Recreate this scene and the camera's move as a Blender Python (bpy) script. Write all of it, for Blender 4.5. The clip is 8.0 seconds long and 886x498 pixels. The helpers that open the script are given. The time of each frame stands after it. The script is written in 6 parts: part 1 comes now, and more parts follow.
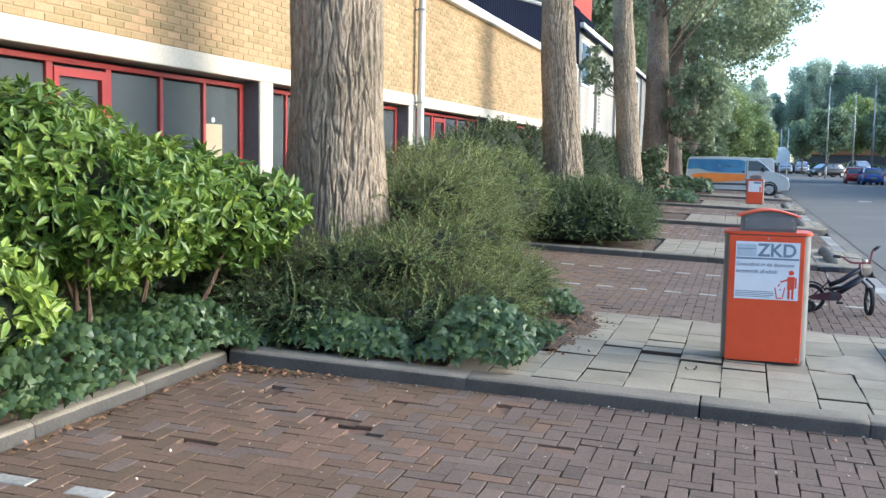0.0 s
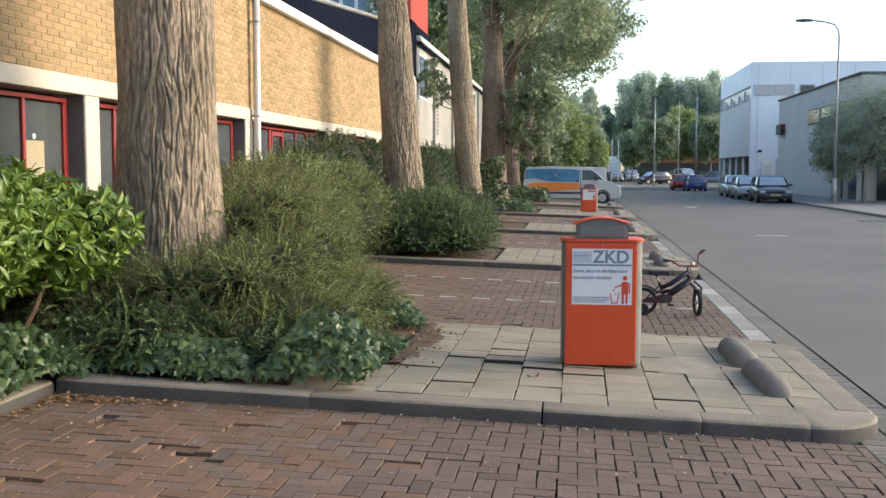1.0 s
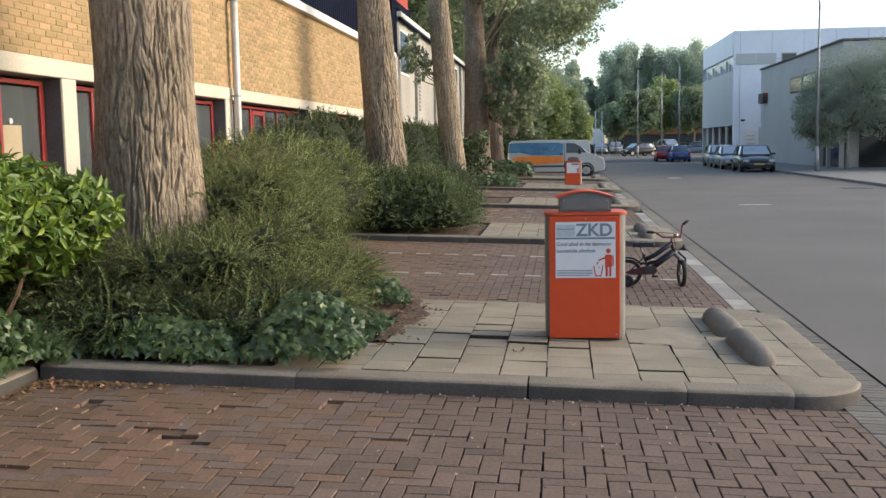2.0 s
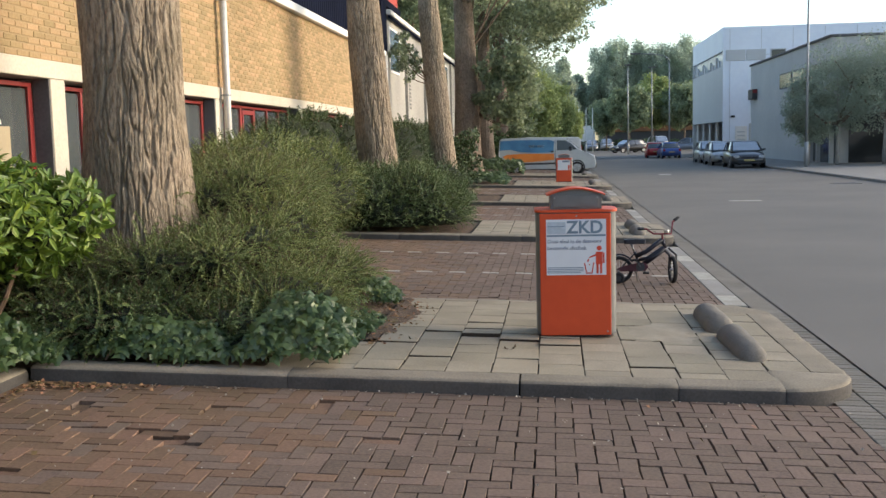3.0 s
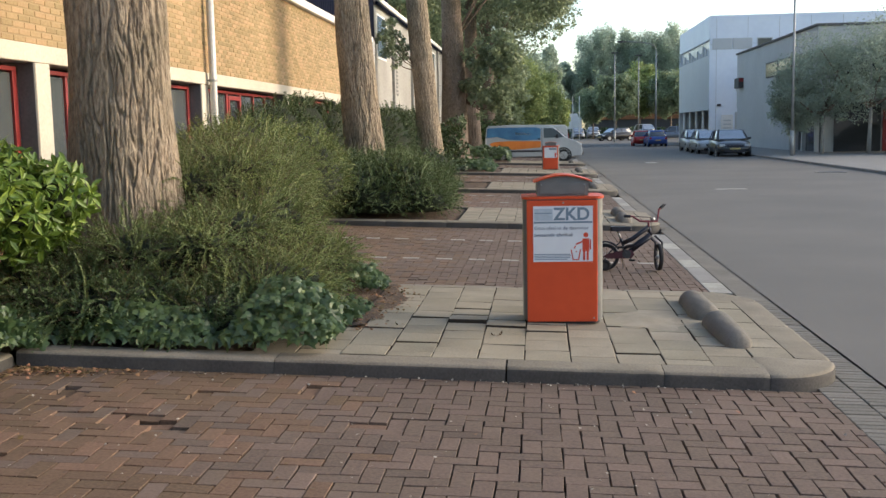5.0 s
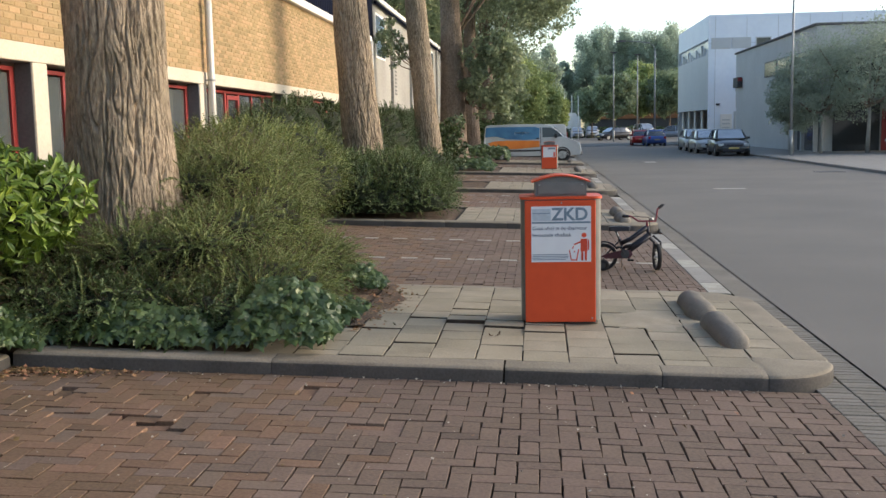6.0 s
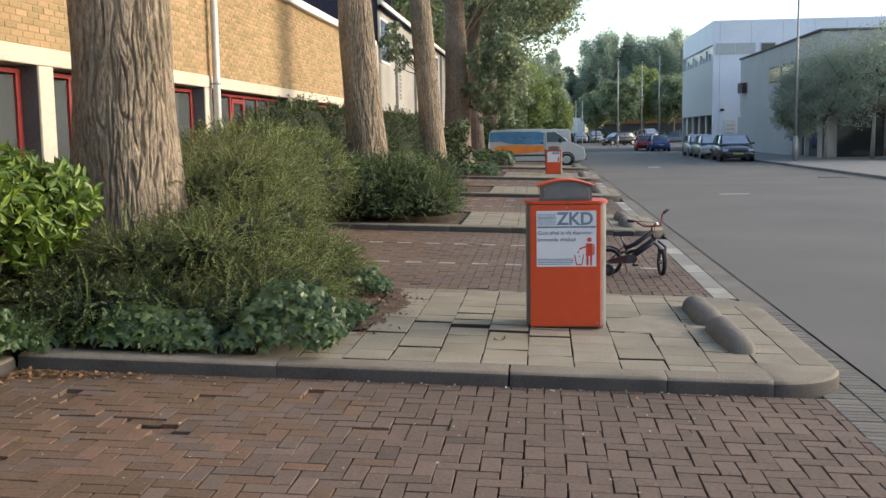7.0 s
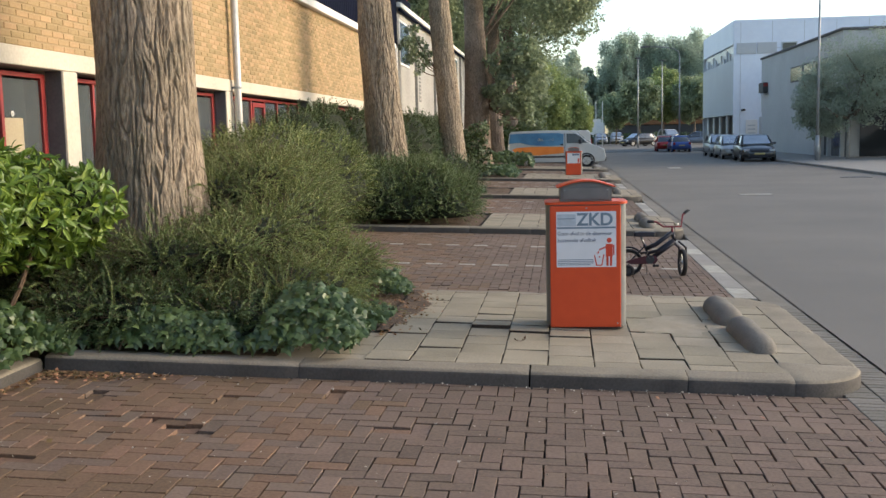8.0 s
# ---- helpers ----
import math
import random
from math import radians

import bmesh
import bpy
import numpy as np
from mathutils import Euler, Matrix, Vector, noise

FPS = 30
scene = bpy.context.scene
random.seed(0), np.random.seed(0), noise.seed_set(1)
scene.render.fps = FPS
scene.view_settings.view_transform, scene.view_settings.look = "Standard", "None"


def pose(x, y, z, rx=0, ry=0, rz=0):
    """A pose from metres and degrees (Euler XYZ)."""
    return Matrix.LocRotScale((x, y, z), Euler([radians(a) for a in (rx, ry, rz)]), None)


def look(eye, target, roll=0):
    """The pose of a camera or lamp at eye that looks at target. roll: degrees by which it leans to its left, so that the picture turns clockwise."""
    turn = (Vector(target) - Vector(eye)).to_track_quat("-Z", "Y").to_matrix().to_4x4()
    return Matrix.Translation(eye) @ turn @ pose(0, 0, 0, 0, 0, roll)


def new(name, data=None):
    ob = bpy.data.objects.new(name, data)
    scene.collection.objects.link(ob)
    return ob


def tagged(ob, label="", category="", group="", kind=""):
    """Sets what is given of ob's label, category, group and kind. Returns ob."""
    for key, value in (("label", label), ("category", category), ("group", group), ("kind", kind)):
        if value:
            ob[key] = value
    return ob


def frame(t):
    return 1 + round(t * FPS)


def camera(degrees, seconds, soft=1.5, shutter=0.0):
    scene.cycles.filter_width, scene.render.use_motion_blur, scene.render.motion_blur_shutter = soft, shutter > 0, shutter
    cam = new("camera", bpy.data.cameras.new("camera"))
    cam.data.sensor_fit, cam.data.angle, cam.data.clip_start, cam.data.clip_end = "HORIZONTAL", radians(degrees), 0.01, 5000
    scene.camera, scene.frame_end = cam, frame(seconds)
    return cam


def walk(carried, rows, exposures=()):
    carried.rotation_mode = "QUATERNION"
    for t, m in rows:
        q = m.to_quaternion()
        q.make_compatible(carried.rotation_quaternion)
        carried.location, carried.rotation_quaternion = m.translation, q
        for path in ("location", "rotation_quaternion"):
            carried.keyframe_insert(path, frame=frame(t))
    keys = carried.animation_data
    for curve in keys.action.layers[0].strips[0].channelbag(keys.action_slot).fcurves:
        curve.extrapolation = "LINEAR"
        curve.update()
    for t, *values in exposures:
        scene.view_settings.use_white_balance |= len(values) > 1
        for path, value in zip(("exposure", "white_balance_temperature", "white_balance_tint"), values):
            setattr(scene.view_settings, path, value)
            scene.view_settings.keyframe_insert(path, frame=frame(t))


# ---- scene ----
cam = camera(47.6, 8.0)

PATH = [
    (0, (-1.311, -0.038, 1.685), (-1.877, 1.872, 1.497), 1.1),
    (0.1, (-1.309, -0.026, 1.688), (-1.828, 1.897, 1.507), 0.8),
    (0.2, (-1.307, -0.014, 1.691), (-1.778, 1.921, 1.514), 0.9),
    (0.3, (-1.305, -0.003, 1.694), (-1.737, 1.944, 1.532), 1.3),
    (0.4, (-1.303, 0.009, 1.697), (-1.691, 1.965, 1.546), 1.4),
    (0.5, (-1.301, 0.021, 1.7), (-1.658, 1.984, 1.561), 1.2),
    (0.7, (-1.302, 0.027, 1.694), (-1.608, 1.999, 1.556), 0.8),
    (1, (-1.303, 0.036, 1.686), (-1.567, 2.012, 1.527), 0.2),
    (1.5, (-1.293, 0.048, 1.687), (-1.54, 2.022, 1.487), -0.7),
    (3, (-1.277, 0.056, 1.69), (-1.497, 2.033, 1.479), -1.4),
    (3.5, (-1.277, 0.055, 1.684), (-1.486, 2.032, 1.465), -1.5),
    (4, (-1.28, 0.055, 1.684), (-1.5, 2.03, 1.458), -1.5),
    (4.5, (-1.277, 0.049, 1.682), (-1.5, 2.023, 1.454), -1.4),
    (4.7, (-1.284, 0.044, 1.682), (-1.479, 2.02, 1.447), -1.1),
    (6, (-1.276, 0.062, 1.688), (-1.467, 2.039, 1.45), -1.1),
    (6.5, (-1.278, 0.062, 1.687), (-1.473, 2.039, 1.455), -0.9),
    (7, (-1.288, 0.064, 1.685), (-1.486, 2.041, 1.456), -0.9),
    (7.5, (-1.292, 0.062, 1.689), (-1.494, 2.038, 1.462), -0.8),
    (8, (-1.284, 0.021, 1.683), (-1.522, 1.994, 1.459), -1.3),
]
EXPOSURES = [(0.0, 1.70, 5450, 6), (0.5, 1.56, 6150, 9), (1.0, 1.38, 6450, 10), (1.5, 1.18, 6620, 11), (3.0, 1.14, 6560, 10), (8.0, 1.14, 6600, 10)]
walk(cam, [(t, look(eye, target, roll)) for t, eye, target, roll in PATH], EXPOSURES)

# ---- world, sun, exposure ----
SUN_DIR = Vector((0.955, 0.20, 0.36)).normalized()
world = bpy.data.worlds.new("sky")
scene.world = world
world.use_nodes = True
wn = world.node_tree
sky = wn.nodes.new("ShaderNodeTexSky")
sky.sky_type = 'NISHITA'
sky.sun_disc = False
sky.sun_elevation = math.asin(SUN_DIR.z)
sky.sun_rotation = math.atan2(SUN_DIR.x, SUN_DIR.y)
sky.air_density, sky.dust_density, sky.ozone_density = 1.0, 1.2, 1.0
bg = wn.nodes["Background"]
bg.inputs["Strength"].default_value = 0.15
wn.links.new(sky.outputs["Color"], bg.inputs["Color"])
sun = new("sun", bpy.data.lights.new("sun", "SUN"))
sun.data.energy, sun.data.angle, sun.data.color = 1.5, radians(48.0), (1.0, 0.86, 0.68)
sun.matrix_world = look(SUN_DIR * 60, (0, 0, 0))

# ---- materials ----
def material(name, base, second=None, rough=0.8, metal=0.0, grain=40.0, stain=1.5, bump=0.3, dist=0.004, vary=0.0, island=0.0,
             spec=0.4, mixlo=0.35, mixhi=0.65, translucent=0.0, coat=0.0):
    """Base colour, varied by a fine and a coarse noise, with a fine relief."""
    m = bpy.data.materials.new(name)
    m.use_nodes = True
    t = m.node_tree
    n, k = t.nodes, t.links.new
    p = n["Principled BSDF"]
    p.inputs["Roughness"].default_value, p.inputs["Metallic"].default_value = rough, metal
    p.inputs["Specular IOR Level"].default_value = spec
    p.inputs["Coat Weight"].default_value = coat
    co = n.new("ShaderNodeTexCoord")
    info = n.new("ShaderNodeObjectInfo")
    add = n.new("ShaderNodeVectorMath"); add.operation = 'ADD'
    mul = n.new("ShaderNodeMath"); mul.operation = 'MULTIPLY'; mul.inputs[1].default_value = 37.0
    k(info.outputs["Random"], mul.inputs[0])
    k(co.outputs["Object"], add.inputs[0]); k(mul.outputs[0], add.inputs[1])
    fine = n.new("ShaderNodeTexNoise"); fine.inputs["Scale"].default_value = grain; fine.inputs["Detail"].default_value = 5
    big = n.new("ShaderNodeTexNoise"); big.inputs["Scale"].default_value = stain; big.inputs["Detail"].default_value = 3
    k(add.outputs[0], fine.inputs["Vector"]); k(add.outputs[0], big.inputs["Vector"])
    sm = n.new("ShaderNodeMath"); sm.operation = 'ADD'
    half = n.new("ShaderNodeMath"); half.operation = 'MULTIPLY'; half.inputs[1].default_value = 0.5
    k(fine.outputs["Fac"], sm.inputs[0]); k(big.outputs["Fac"], sm.inputs[1]); k(sm.outputs[0], half.inputs[0])
    ramp = n.new("ShaderNodeValToRGB")
    second = second or tuple(c * 0.72 for c in base)
    ramp.color_ramp.elements[0].position, ramp.color_ramp.elements[0].color = mixlo, (*second, 1)
    ramp.color_ramp.elements[1].position, ramp.color_ramp.elements[1].color = mixhi, (*base, 1)
    k(half.outputs[0], ramp.inputs["Fac"])
    col = ramp.outputs["Color"]
    for amount, src in ((vary, info.outputs["Random"]), (island, None)):
        if amount:
            if src is None:
                src = n.new("ShaderNodeNewGeometry").outputs["Random Per Island"]
            hs = n.new("ShaderNodeHueSaturation")
            rng = n.new("ShaderNodeMapRange")
            rng.inputs["To Min"].default_value, rng.inputs["To Max"].default_value = 1 - amount, 1 + amount
            k(src, rng.inputs["Value"]); k(rng.outputs[0], hs.inputs["Value"])
            rh = n.new("ShaderNodeMapRange")
            rh.inputs["To Min"].default_value, rh.inputs["To Max"].default_value = 0.5 + 0.05 * amount, 0.5 - 0.05 * amount
            k(src, rh.inputs["Value"]); k(rh.outputs[0], hs.inputs["Hue"])
            k(col, hs.inputs["Color"])
            col = hs.outputs["Color"]
    k(col, p.inputs["Base Color"])
    if bump:
        b = n.new("ShaderNodeBump")
        b.inputs["Strength"].default_value, b.inputs["Distance"].default_value = bump, dist
        k(fine.outputs["Fac"], b.inputs["Height"]); k(b.outputs["Normal"], p.inputs["Normal"])
    if translucent:
        tr = n.new("ShaderNodeBsdfTranslucent")
        k(col, tr.inputs["Color"])
        mx = n.new("ShaderNodeMixShader"); mx.inputs[0].default_value = translucent
        k(p.outputs[0], mx.inputs[1]); k(tr.outputs[0], mx.inputs[2])
        k(mx.outputs[0], n["Material Output"].inputs["Surface"])
    return m


M_PAVER = material("clay paver", (0.190, 0.134, 0.102), (0.108, 0.076, 0.060), 0.9, grain=55, stain=1.0, bump=0.6, vary=0.10)
M_PAVER_J = material("clay paver field", (0.190, 0.134, 0.102), (0.108, 0.076, 0.060), 0.9, grain=55, stain=0.8, bump=0.6, island=0.11)
M_PAVER_RED = material("redder clay paver", (0.200, 0.125, 0.080), (0.110, 0.068, 0.044), 0.9, grain=55, stain=0.8, bump=0.6, island=0.13, vary=0.10)
M_SAND = material("joint sand", (0.050, 0.037, 0.028), (0.018, 0.013, 0.010), 0.95, grain=90, stain=4)
M_TILE = material("concrete tile", (0.320, 0.280, 0.205), (0.200, 0.173, 0.126), 0.9, grain=90, stain=2.2, bump=0.35, dist=0.003, vary=0.10, island=0.12)
M_KERB = material("concrete kerb", (0.285, 0.248, 0.19), (0.17, 0.145, 0.11), 0.9, grain=70, stain=2.5, bump=0.5, vary=0.08, island=0.08)
M_KERB_SIDE = material("dirt- and shade-dark kerb face", (0.10, 0.091, 0.082), (0.06, 0.055, 0.050), 0.9, grain=60, stain=3, bump=0.5, vary=0.1)
M_WHITEBLOCK = material("white marking", (0.43, 0.41, 0.36), (0.25, 0.235, 0.20), 0.8, grain=50, stain=6, bump=0.3, vary=0.06)
M_GREYBLOCK = material("grey concrete block", (0.27, 0.26, 0.24), (0.19, 0.18, 0.165), 0.9, grain=70, stain=3, vary=0.08, island=0.1)
M_GUTTER = material("worn gutter brick", (0.20, 0.182, 0.155), (0.13, 0.118, 0.10), 0.9, grain=70, stain=3, vary=0.12)
M_ASPHALT = material("asphalt", (0.182, 0.166, 0.143), (0.126, 0.116, 0.102), 0.8, grain=120, stain=0.35, bump=0.5, dist=0.004)
M_GROUND = material("far ground", (0.16, 0.155, 0.14), (0.11, 0.11, 0.10), 0.95, grain=8, stain=0.1)
M_SOIL = material("soil with litter", (0.15, 0.098, 0.062), (0.05, 0.034, 0.024), 0.95, grain=45, stain=9, bump=0.8, dist=0.02)
M_BRICK = material("yellow brick", (0.39, 0.278, 0.147), (0.295, 0.200, 0.099), 0.85, grain=35, stain=0.8, bump=0.5, vary=0.2)
M_BRICK_J = material("yellow brick field", (0.39, 0.278, 0.147), (0.295, 0.200, 0.099), 0.85, grain=35, stain=0.6, bump=0.5, island=0.26)
M_MORTAR = material("mortar", (0.38, 0.28, 0.16), (0.30, 0.215, 0.115), 0.95, grain=60, stain=1)
M_BAND = material("pale concrete band", (0.60, 0.55, 0.46), (0.47, 0.42, 0.34), 0.85, grain=30, stain=1.3, bump=0.2)
M_WHITEPAINT = material("white paint", (0.80, 0.79, 0.76), (0.70, 0.69, 0.66), 0.6, grain=25, stain=1.5, bump=0.15)
M_RED = material("red window paint", (0.30, 0.036, 0.033), (0.22, 0.026, 0.026), 0.5, grain=30, stain=3, bump=0.1)
M_REVEAL = material("grey render", (0.15, 0.147, 0.15), (0.105, 0.103, 0.107), 0.85, grain=40, stain=3, bump=0.2)
M_PLASTER = material("room plaster", (0.16, 0.157, 0.15), None, 0.9)
M_ZINC = material("zinc pipe", (0.62, 0.60, 0.56), (0.50, 0.48, 0.45), 0.5, metal=0.25, grain=20, stain=2, bump=0.1)
M_NAVY = material("navy cladding", (0.007, 0.010, 0.024), (0.005, 0.007, 0.016), 0.9, spec=0.05, grain=10, stain=1, bump=0.1)
M_CONCRETE = material("weathered concrete", (0.42, 0.405, 0.37), (0.27, 0.262, 0.242), 0.9, grain=12, stain=0.6, bump=0.3)
def bark_material(name, light, dark, z_stretch=0.16):
    """Upright plates of bark: a noise stretched along the trunk for colour and relief, with lichen-grey patches."""
    m = bpy.data.materials.new(name)
    m.use_nodes = True
    t = m.node_tree
    n, k = t.nodes, t.links.new
    p = n["Principled BSDF"]
    p.inputs["Roughness"].default_value = 0.92
    p.inputs["Specular IOR Level"].default_value = 0.2
    co = n.new("ShaderNodeTexCoord")
    mp = n.new("ShaderNodeMapping")
    mp.inputs["Scale"].default_value = (1, 1, z_stretch)
    k(co.outputs["Object"], mp.inputs["Vector"])
    a = n.new("ShaderNodeTexNoise"); a.inputs["Scale"].default_value = 34; a.inputs["Detail"].default_value = 8; a.inputs["Roughness"].default_value = 0.65
    c = n.new("ShaderNodeTexNoise"); c.inputs["Scale"].default_value = 2.0; c.inputs["Detail"].default_value = 3
    k(mp.outputs[0], a.inputs["Vector"]); k(co.outputs["Object"], c.inputs["Vector"])
    r = n.new("ShaderNodeValToRGB")
    r.color_ramp.elements[0].position, r.color_ramp.elements[0].color = 0.36, (*dark, 1)
    r.color_ramp.elements[1].position, r.color_ramp.elements[1].color = 0.60, (*light, 1)
    k(a.outputs["Fac"], r.inputs["Fac"])
    mx = n.new("ShaderNodeMix"); mx.data_type = 'RGBA'; mx.blend_type = 'MULTIPLY'
    mx.inputs[0].default_value = 1.0
    r2 = n.new("ShaderNodeValToRGB")
    r2.color_ramp.elements[0].position, r2.color_ramp.elements[0].color = 0.35, (0.72, 0.74, 0.72, 1)
    r2.color_ramp.elements[1].position, r2.color_ramp.elements[1].color = 0.65, (1.0, 1.0, 1.0, 1)
    k(c.outputs["Fac"], r2.inputs["Fac"])
    k(r.outputs["Color"], mx.inputs[6]); k(r2.outputs["Color"], mx.inputs[7])
    k(mx.outputs[2], p.inputs["Base Color"])
    bp = n.new("ShaderNodeBump"); bp.inputs["Strength"].default_value = 1.0; bp.inputs["Distance"].default_value = 0.02
    k(a.outputs["Fac"], bp.inputs["Height"]); k(bp.outputs["Normal"], p.inputs["Normal"])
    return m


M_BARK = bark_material("poplar bark", (0.43, 0.345, 0.255), (0.21, 0.160, 0.115), 0.30)
M_BARK_DARK = bark_material("shaggy dark bark", (0.33, 0.25, 0.195), (0.13, 0.098, 0.076), 0.3)
M_TWIG = material("brown twig", (0.15, 0.095, 0.06), None, 0.9)
M_LAUREL = material("laurel leaf", (0.20, 0.285, 0.038), (0.062, 0.125, 0.022), 0.40, grain=9, stain=1.4, bump=0.1, island=0.35, spec=0.5, translucent=0.22)
M_LAUREL_PALE = material("young laurel leaf", (0.28, 0.36, 0.06), (0.19, 0.28, 0.05), 0.35, grain=9, stain=1.4, bump=0.1, island=0.25, spec=0.5, translucent=0.22)
M_IVY = material("ivy leaf", (0.092, 0.138, 0.044), (0.038, 0.066, 0.022), 0.38, grain=14, stain=2, bump=0.1, island=0.4, spec=0.5, translucent=0.1)
M_BOXLEAF = material("small evergreen leaf", (0.22, 0.262, 0.082), (0.082, 0.116, 0.037), 0.52, grain=6, stain=1.3, bump=0.0, island=0.32, spec=0.35, translucent=0.15)
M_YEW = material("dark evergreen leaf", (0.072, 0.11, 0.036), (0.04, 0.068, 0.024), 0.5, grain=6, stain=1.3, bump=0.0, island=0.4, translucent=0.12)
# the yew leaf again in a lighter tone, painted as if better lit
M_YEW_LIT = material("lit mid-green evergreen leaf", (0.115, 0.16, 0.05), (0.06, 0.095, 0.034), 0.5, grain=6, stain=1.3, bump=0.0, island=0.4, translucent=0.12)
M_CORE = material("shade-dark shrub core", (0.022, 0.03, 0.012), (0.012, 0.017, 0.008), 0.95, grain=18, stain=3, bump=0.9, dist=0.03)
M_POPLAR = material("poplar leaf", (0.33, 0.385, 0.24), (0.22, 0.27, 0.16), 0.30, grain=3, stain=0.5, bump=0.0, island=0.35, spec=0.5, translucent=0.55)
# far leaves: base colours lifted so that distance haze is painted in
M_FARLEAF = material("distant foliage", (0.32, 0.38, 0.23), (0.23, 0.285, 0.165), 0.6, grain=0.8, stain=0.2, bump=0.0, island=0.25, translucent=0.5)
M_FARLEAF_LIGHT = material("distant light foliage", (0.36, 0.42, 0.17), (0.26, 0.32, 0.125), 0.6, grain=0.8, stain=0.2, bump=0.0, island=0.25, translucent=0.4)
M_FARHAZE = material("haze-paled poplar foliage", (0.46, 0.54, 0.42), (0.38, 0.45, 0.35), 0.6, grain=0.8, stain=0.2, bump=0.0, island=0.2, translucent=0.6)
M_HAZELEAF = material("haze-paled grey-green foliage", (0.42, 0.48, 0.38), (0.34, 0.39, 0.31), 0.8, grain=0.8, stain=0.3, bump=0.0, island=0.10, translucent=0.5)
M_PALEBARK = material("pale smooth bark", (0.45, 0.43, 0.39), (0.28, 0.26, 0.23), 0.85, grain=12, stain=2)
M_LITTER = material("dead leaf", (0.30, 0.19, 0.085), (0.15, 0.08, 0.04), 0.8, grain=20, stain=2, bump=0.2, island=0.6)
M_CRUMB = material("pale crumb", (0.55, 0.50, 0.42), (0.35, 0.30, 0.24), 0.9, grain=60, stain=9, bump=0)
M_ORANGE = material("orange bin enamel", (0.66, 0.085, 0.024), (0.60, 0.072, 0.020), 0.42, grain=12, stain=2.5, bump=0.05, spec=0.4)
M_BINGREY = material("grey bin metal", (0.19, 0.195, 0.19), (0.145, 0.15, 0.147), 0.5, metal=0.2, grain=15, stain=3, bump=0.08)
M_BINDARK = material("dark bin base", (0.06, 0.06, 0.062), None, 0.6)
M_STICKER = material("white sticker", (0.72, 0.75, 0.78), (0.66, 0.69, 0.73), 0.4, grain=6, stain=3, bump=0.02)
M_INK_BLUE = material("grey blue print", (0.20, 0.28, 0.36), None, 0.5, bump=0)
M_INK_PALE = material("pale blue print", (0.50, 0.58, 0.66), None, 0.5, bump=0)
M_INK_DARK = material("dark blue print", (0.06, 0.10, 0.17), None, 0.5, bump=0)
M_INK_RED = material("red print", (0.68, 0.075, 0.035), None, 0.5, bump=0)
M_TYRE = material("black rubber", (0.022, 0.022, 0.024), None, 0.75, grain=60, stain=6, bump=0.3)
M_BLACK = material("black enamel", (0.018, 0.018, 0.028), None, 0.35)
M_PINK = material("red pink enamel", (0.24, 0.045, 0.055), None, 0.4)
M_CHROME = material("dull chrome", (0.55, 0.55, 0.56), None, 0.3, metal=1.0)
M_STEEL = material("galvanised steel", (0.36, 0.37, 0.37), (0.28, 0.29, 0.29), 0.5, metal=0.4, grain=20, stain=1, bump=0.1)
M_CARGLASS = material("car glass", (0.05, 0.056, 0.06), None, 0.05, spec=1.0, bump=0, coat=1.0)
# pale, half-metal base: the sky's reflection is put into the glass colour
M_SCREEN = material("sky-pale windscreen glass", (0.45, 0.48, 0.50), None, 0.10, metal=0.6, spec=1.0, bump=0, coat=1.0)
M_LAMPGLASS = material("headlamp glass", (0.6, 0.62, 0.64), None, 0.1, bump=0)
M_TAIL = material("tail lamp", (0.35, 0.02, 0.02), None, 0.2, bump=0)
M_CLAD_WHITE = material("white metal cladding", (0.80, 0.85, 0.92), (0.74, 0.79, 0.87), 0.5, grain=3, stain=0.4, bump=0.05)
M_CLAD_GREY = material("grey metal cladding", (0.52, 0.54, 0.55), (0.48, 0.50, 0.51), 0.55, grain=3, stain=0.4, bump=0.05)
M_CLAD_DGREY = material("dark grey facade", (0.54, 0.545, 0.54), (0.47, 0.475, 0.47), 0.7, grain=6, stain=0.5, bump=0.1)
M_BROWN = material("brown timber", (0.26, 0.12, 0.05), (0.16, 0.07, 0.03), 0.7, grain=10, stain=1)
M_SHOPGLASS = material("dark shop glass", (0.05, 0.055, 0.06), None, 0.1, spec=0.6, bump=0)


def glass_material():
    m = bpy.data.materials.new("frosted pane")
    m.use_nodes = True
    t = m.node_tree
    p = t.nodes["Principled BSDF"]
    p.inputs["Base Color"].default_value = (0.115, 0.13, 0.138, 1)
    p.inputs["Roughness"].default_value = 0.12
    p.inputs["Transmission Weight"].default_value = 0.4
    no = t.nodes.new("ShaderNodeTexNoise"); no.inputs["Scale"].default_value = 2.0
    r = t.nodes.new("ShaderNodeMapRange"); r.inputs["To Min"].default_value, r.inputs["To Max"].default_value = 0.03, 0.18
    t.links.new(no.outputs["Fac"], r.inputs["Value"]); t.links.new(r.outputs[0], p.inputs["Roughness"])
    return m


M_PANE = glass_material()


def paint(name, c, rough=0.3, metal=0.3):
    return material(name, c, tuple(v * 0.9 for v in c), rough, metal, grain=8, stain=1, bump=0.02, coat=0.5)


# ---- helpers for building ----
SLOPE = 0.03


def gz(x):
    """Height of the bay paving: it falls towards the gutter."""
    return SLOPE * (0.7 - max(x, -6.5)) if x < 0.7 else 0.0


FALL = pose(0.7, 0, 0, 0, math.degrees(math.atan(SLOPE)), 0)


def thing(name, label, category, at=None, group="", kind=""):
    ob = new(name)
    ob.empty_display_size = 0.2
    if at is not None:
        ob.matrix_world = at
    return tagged(ob, label, category, group, kind)


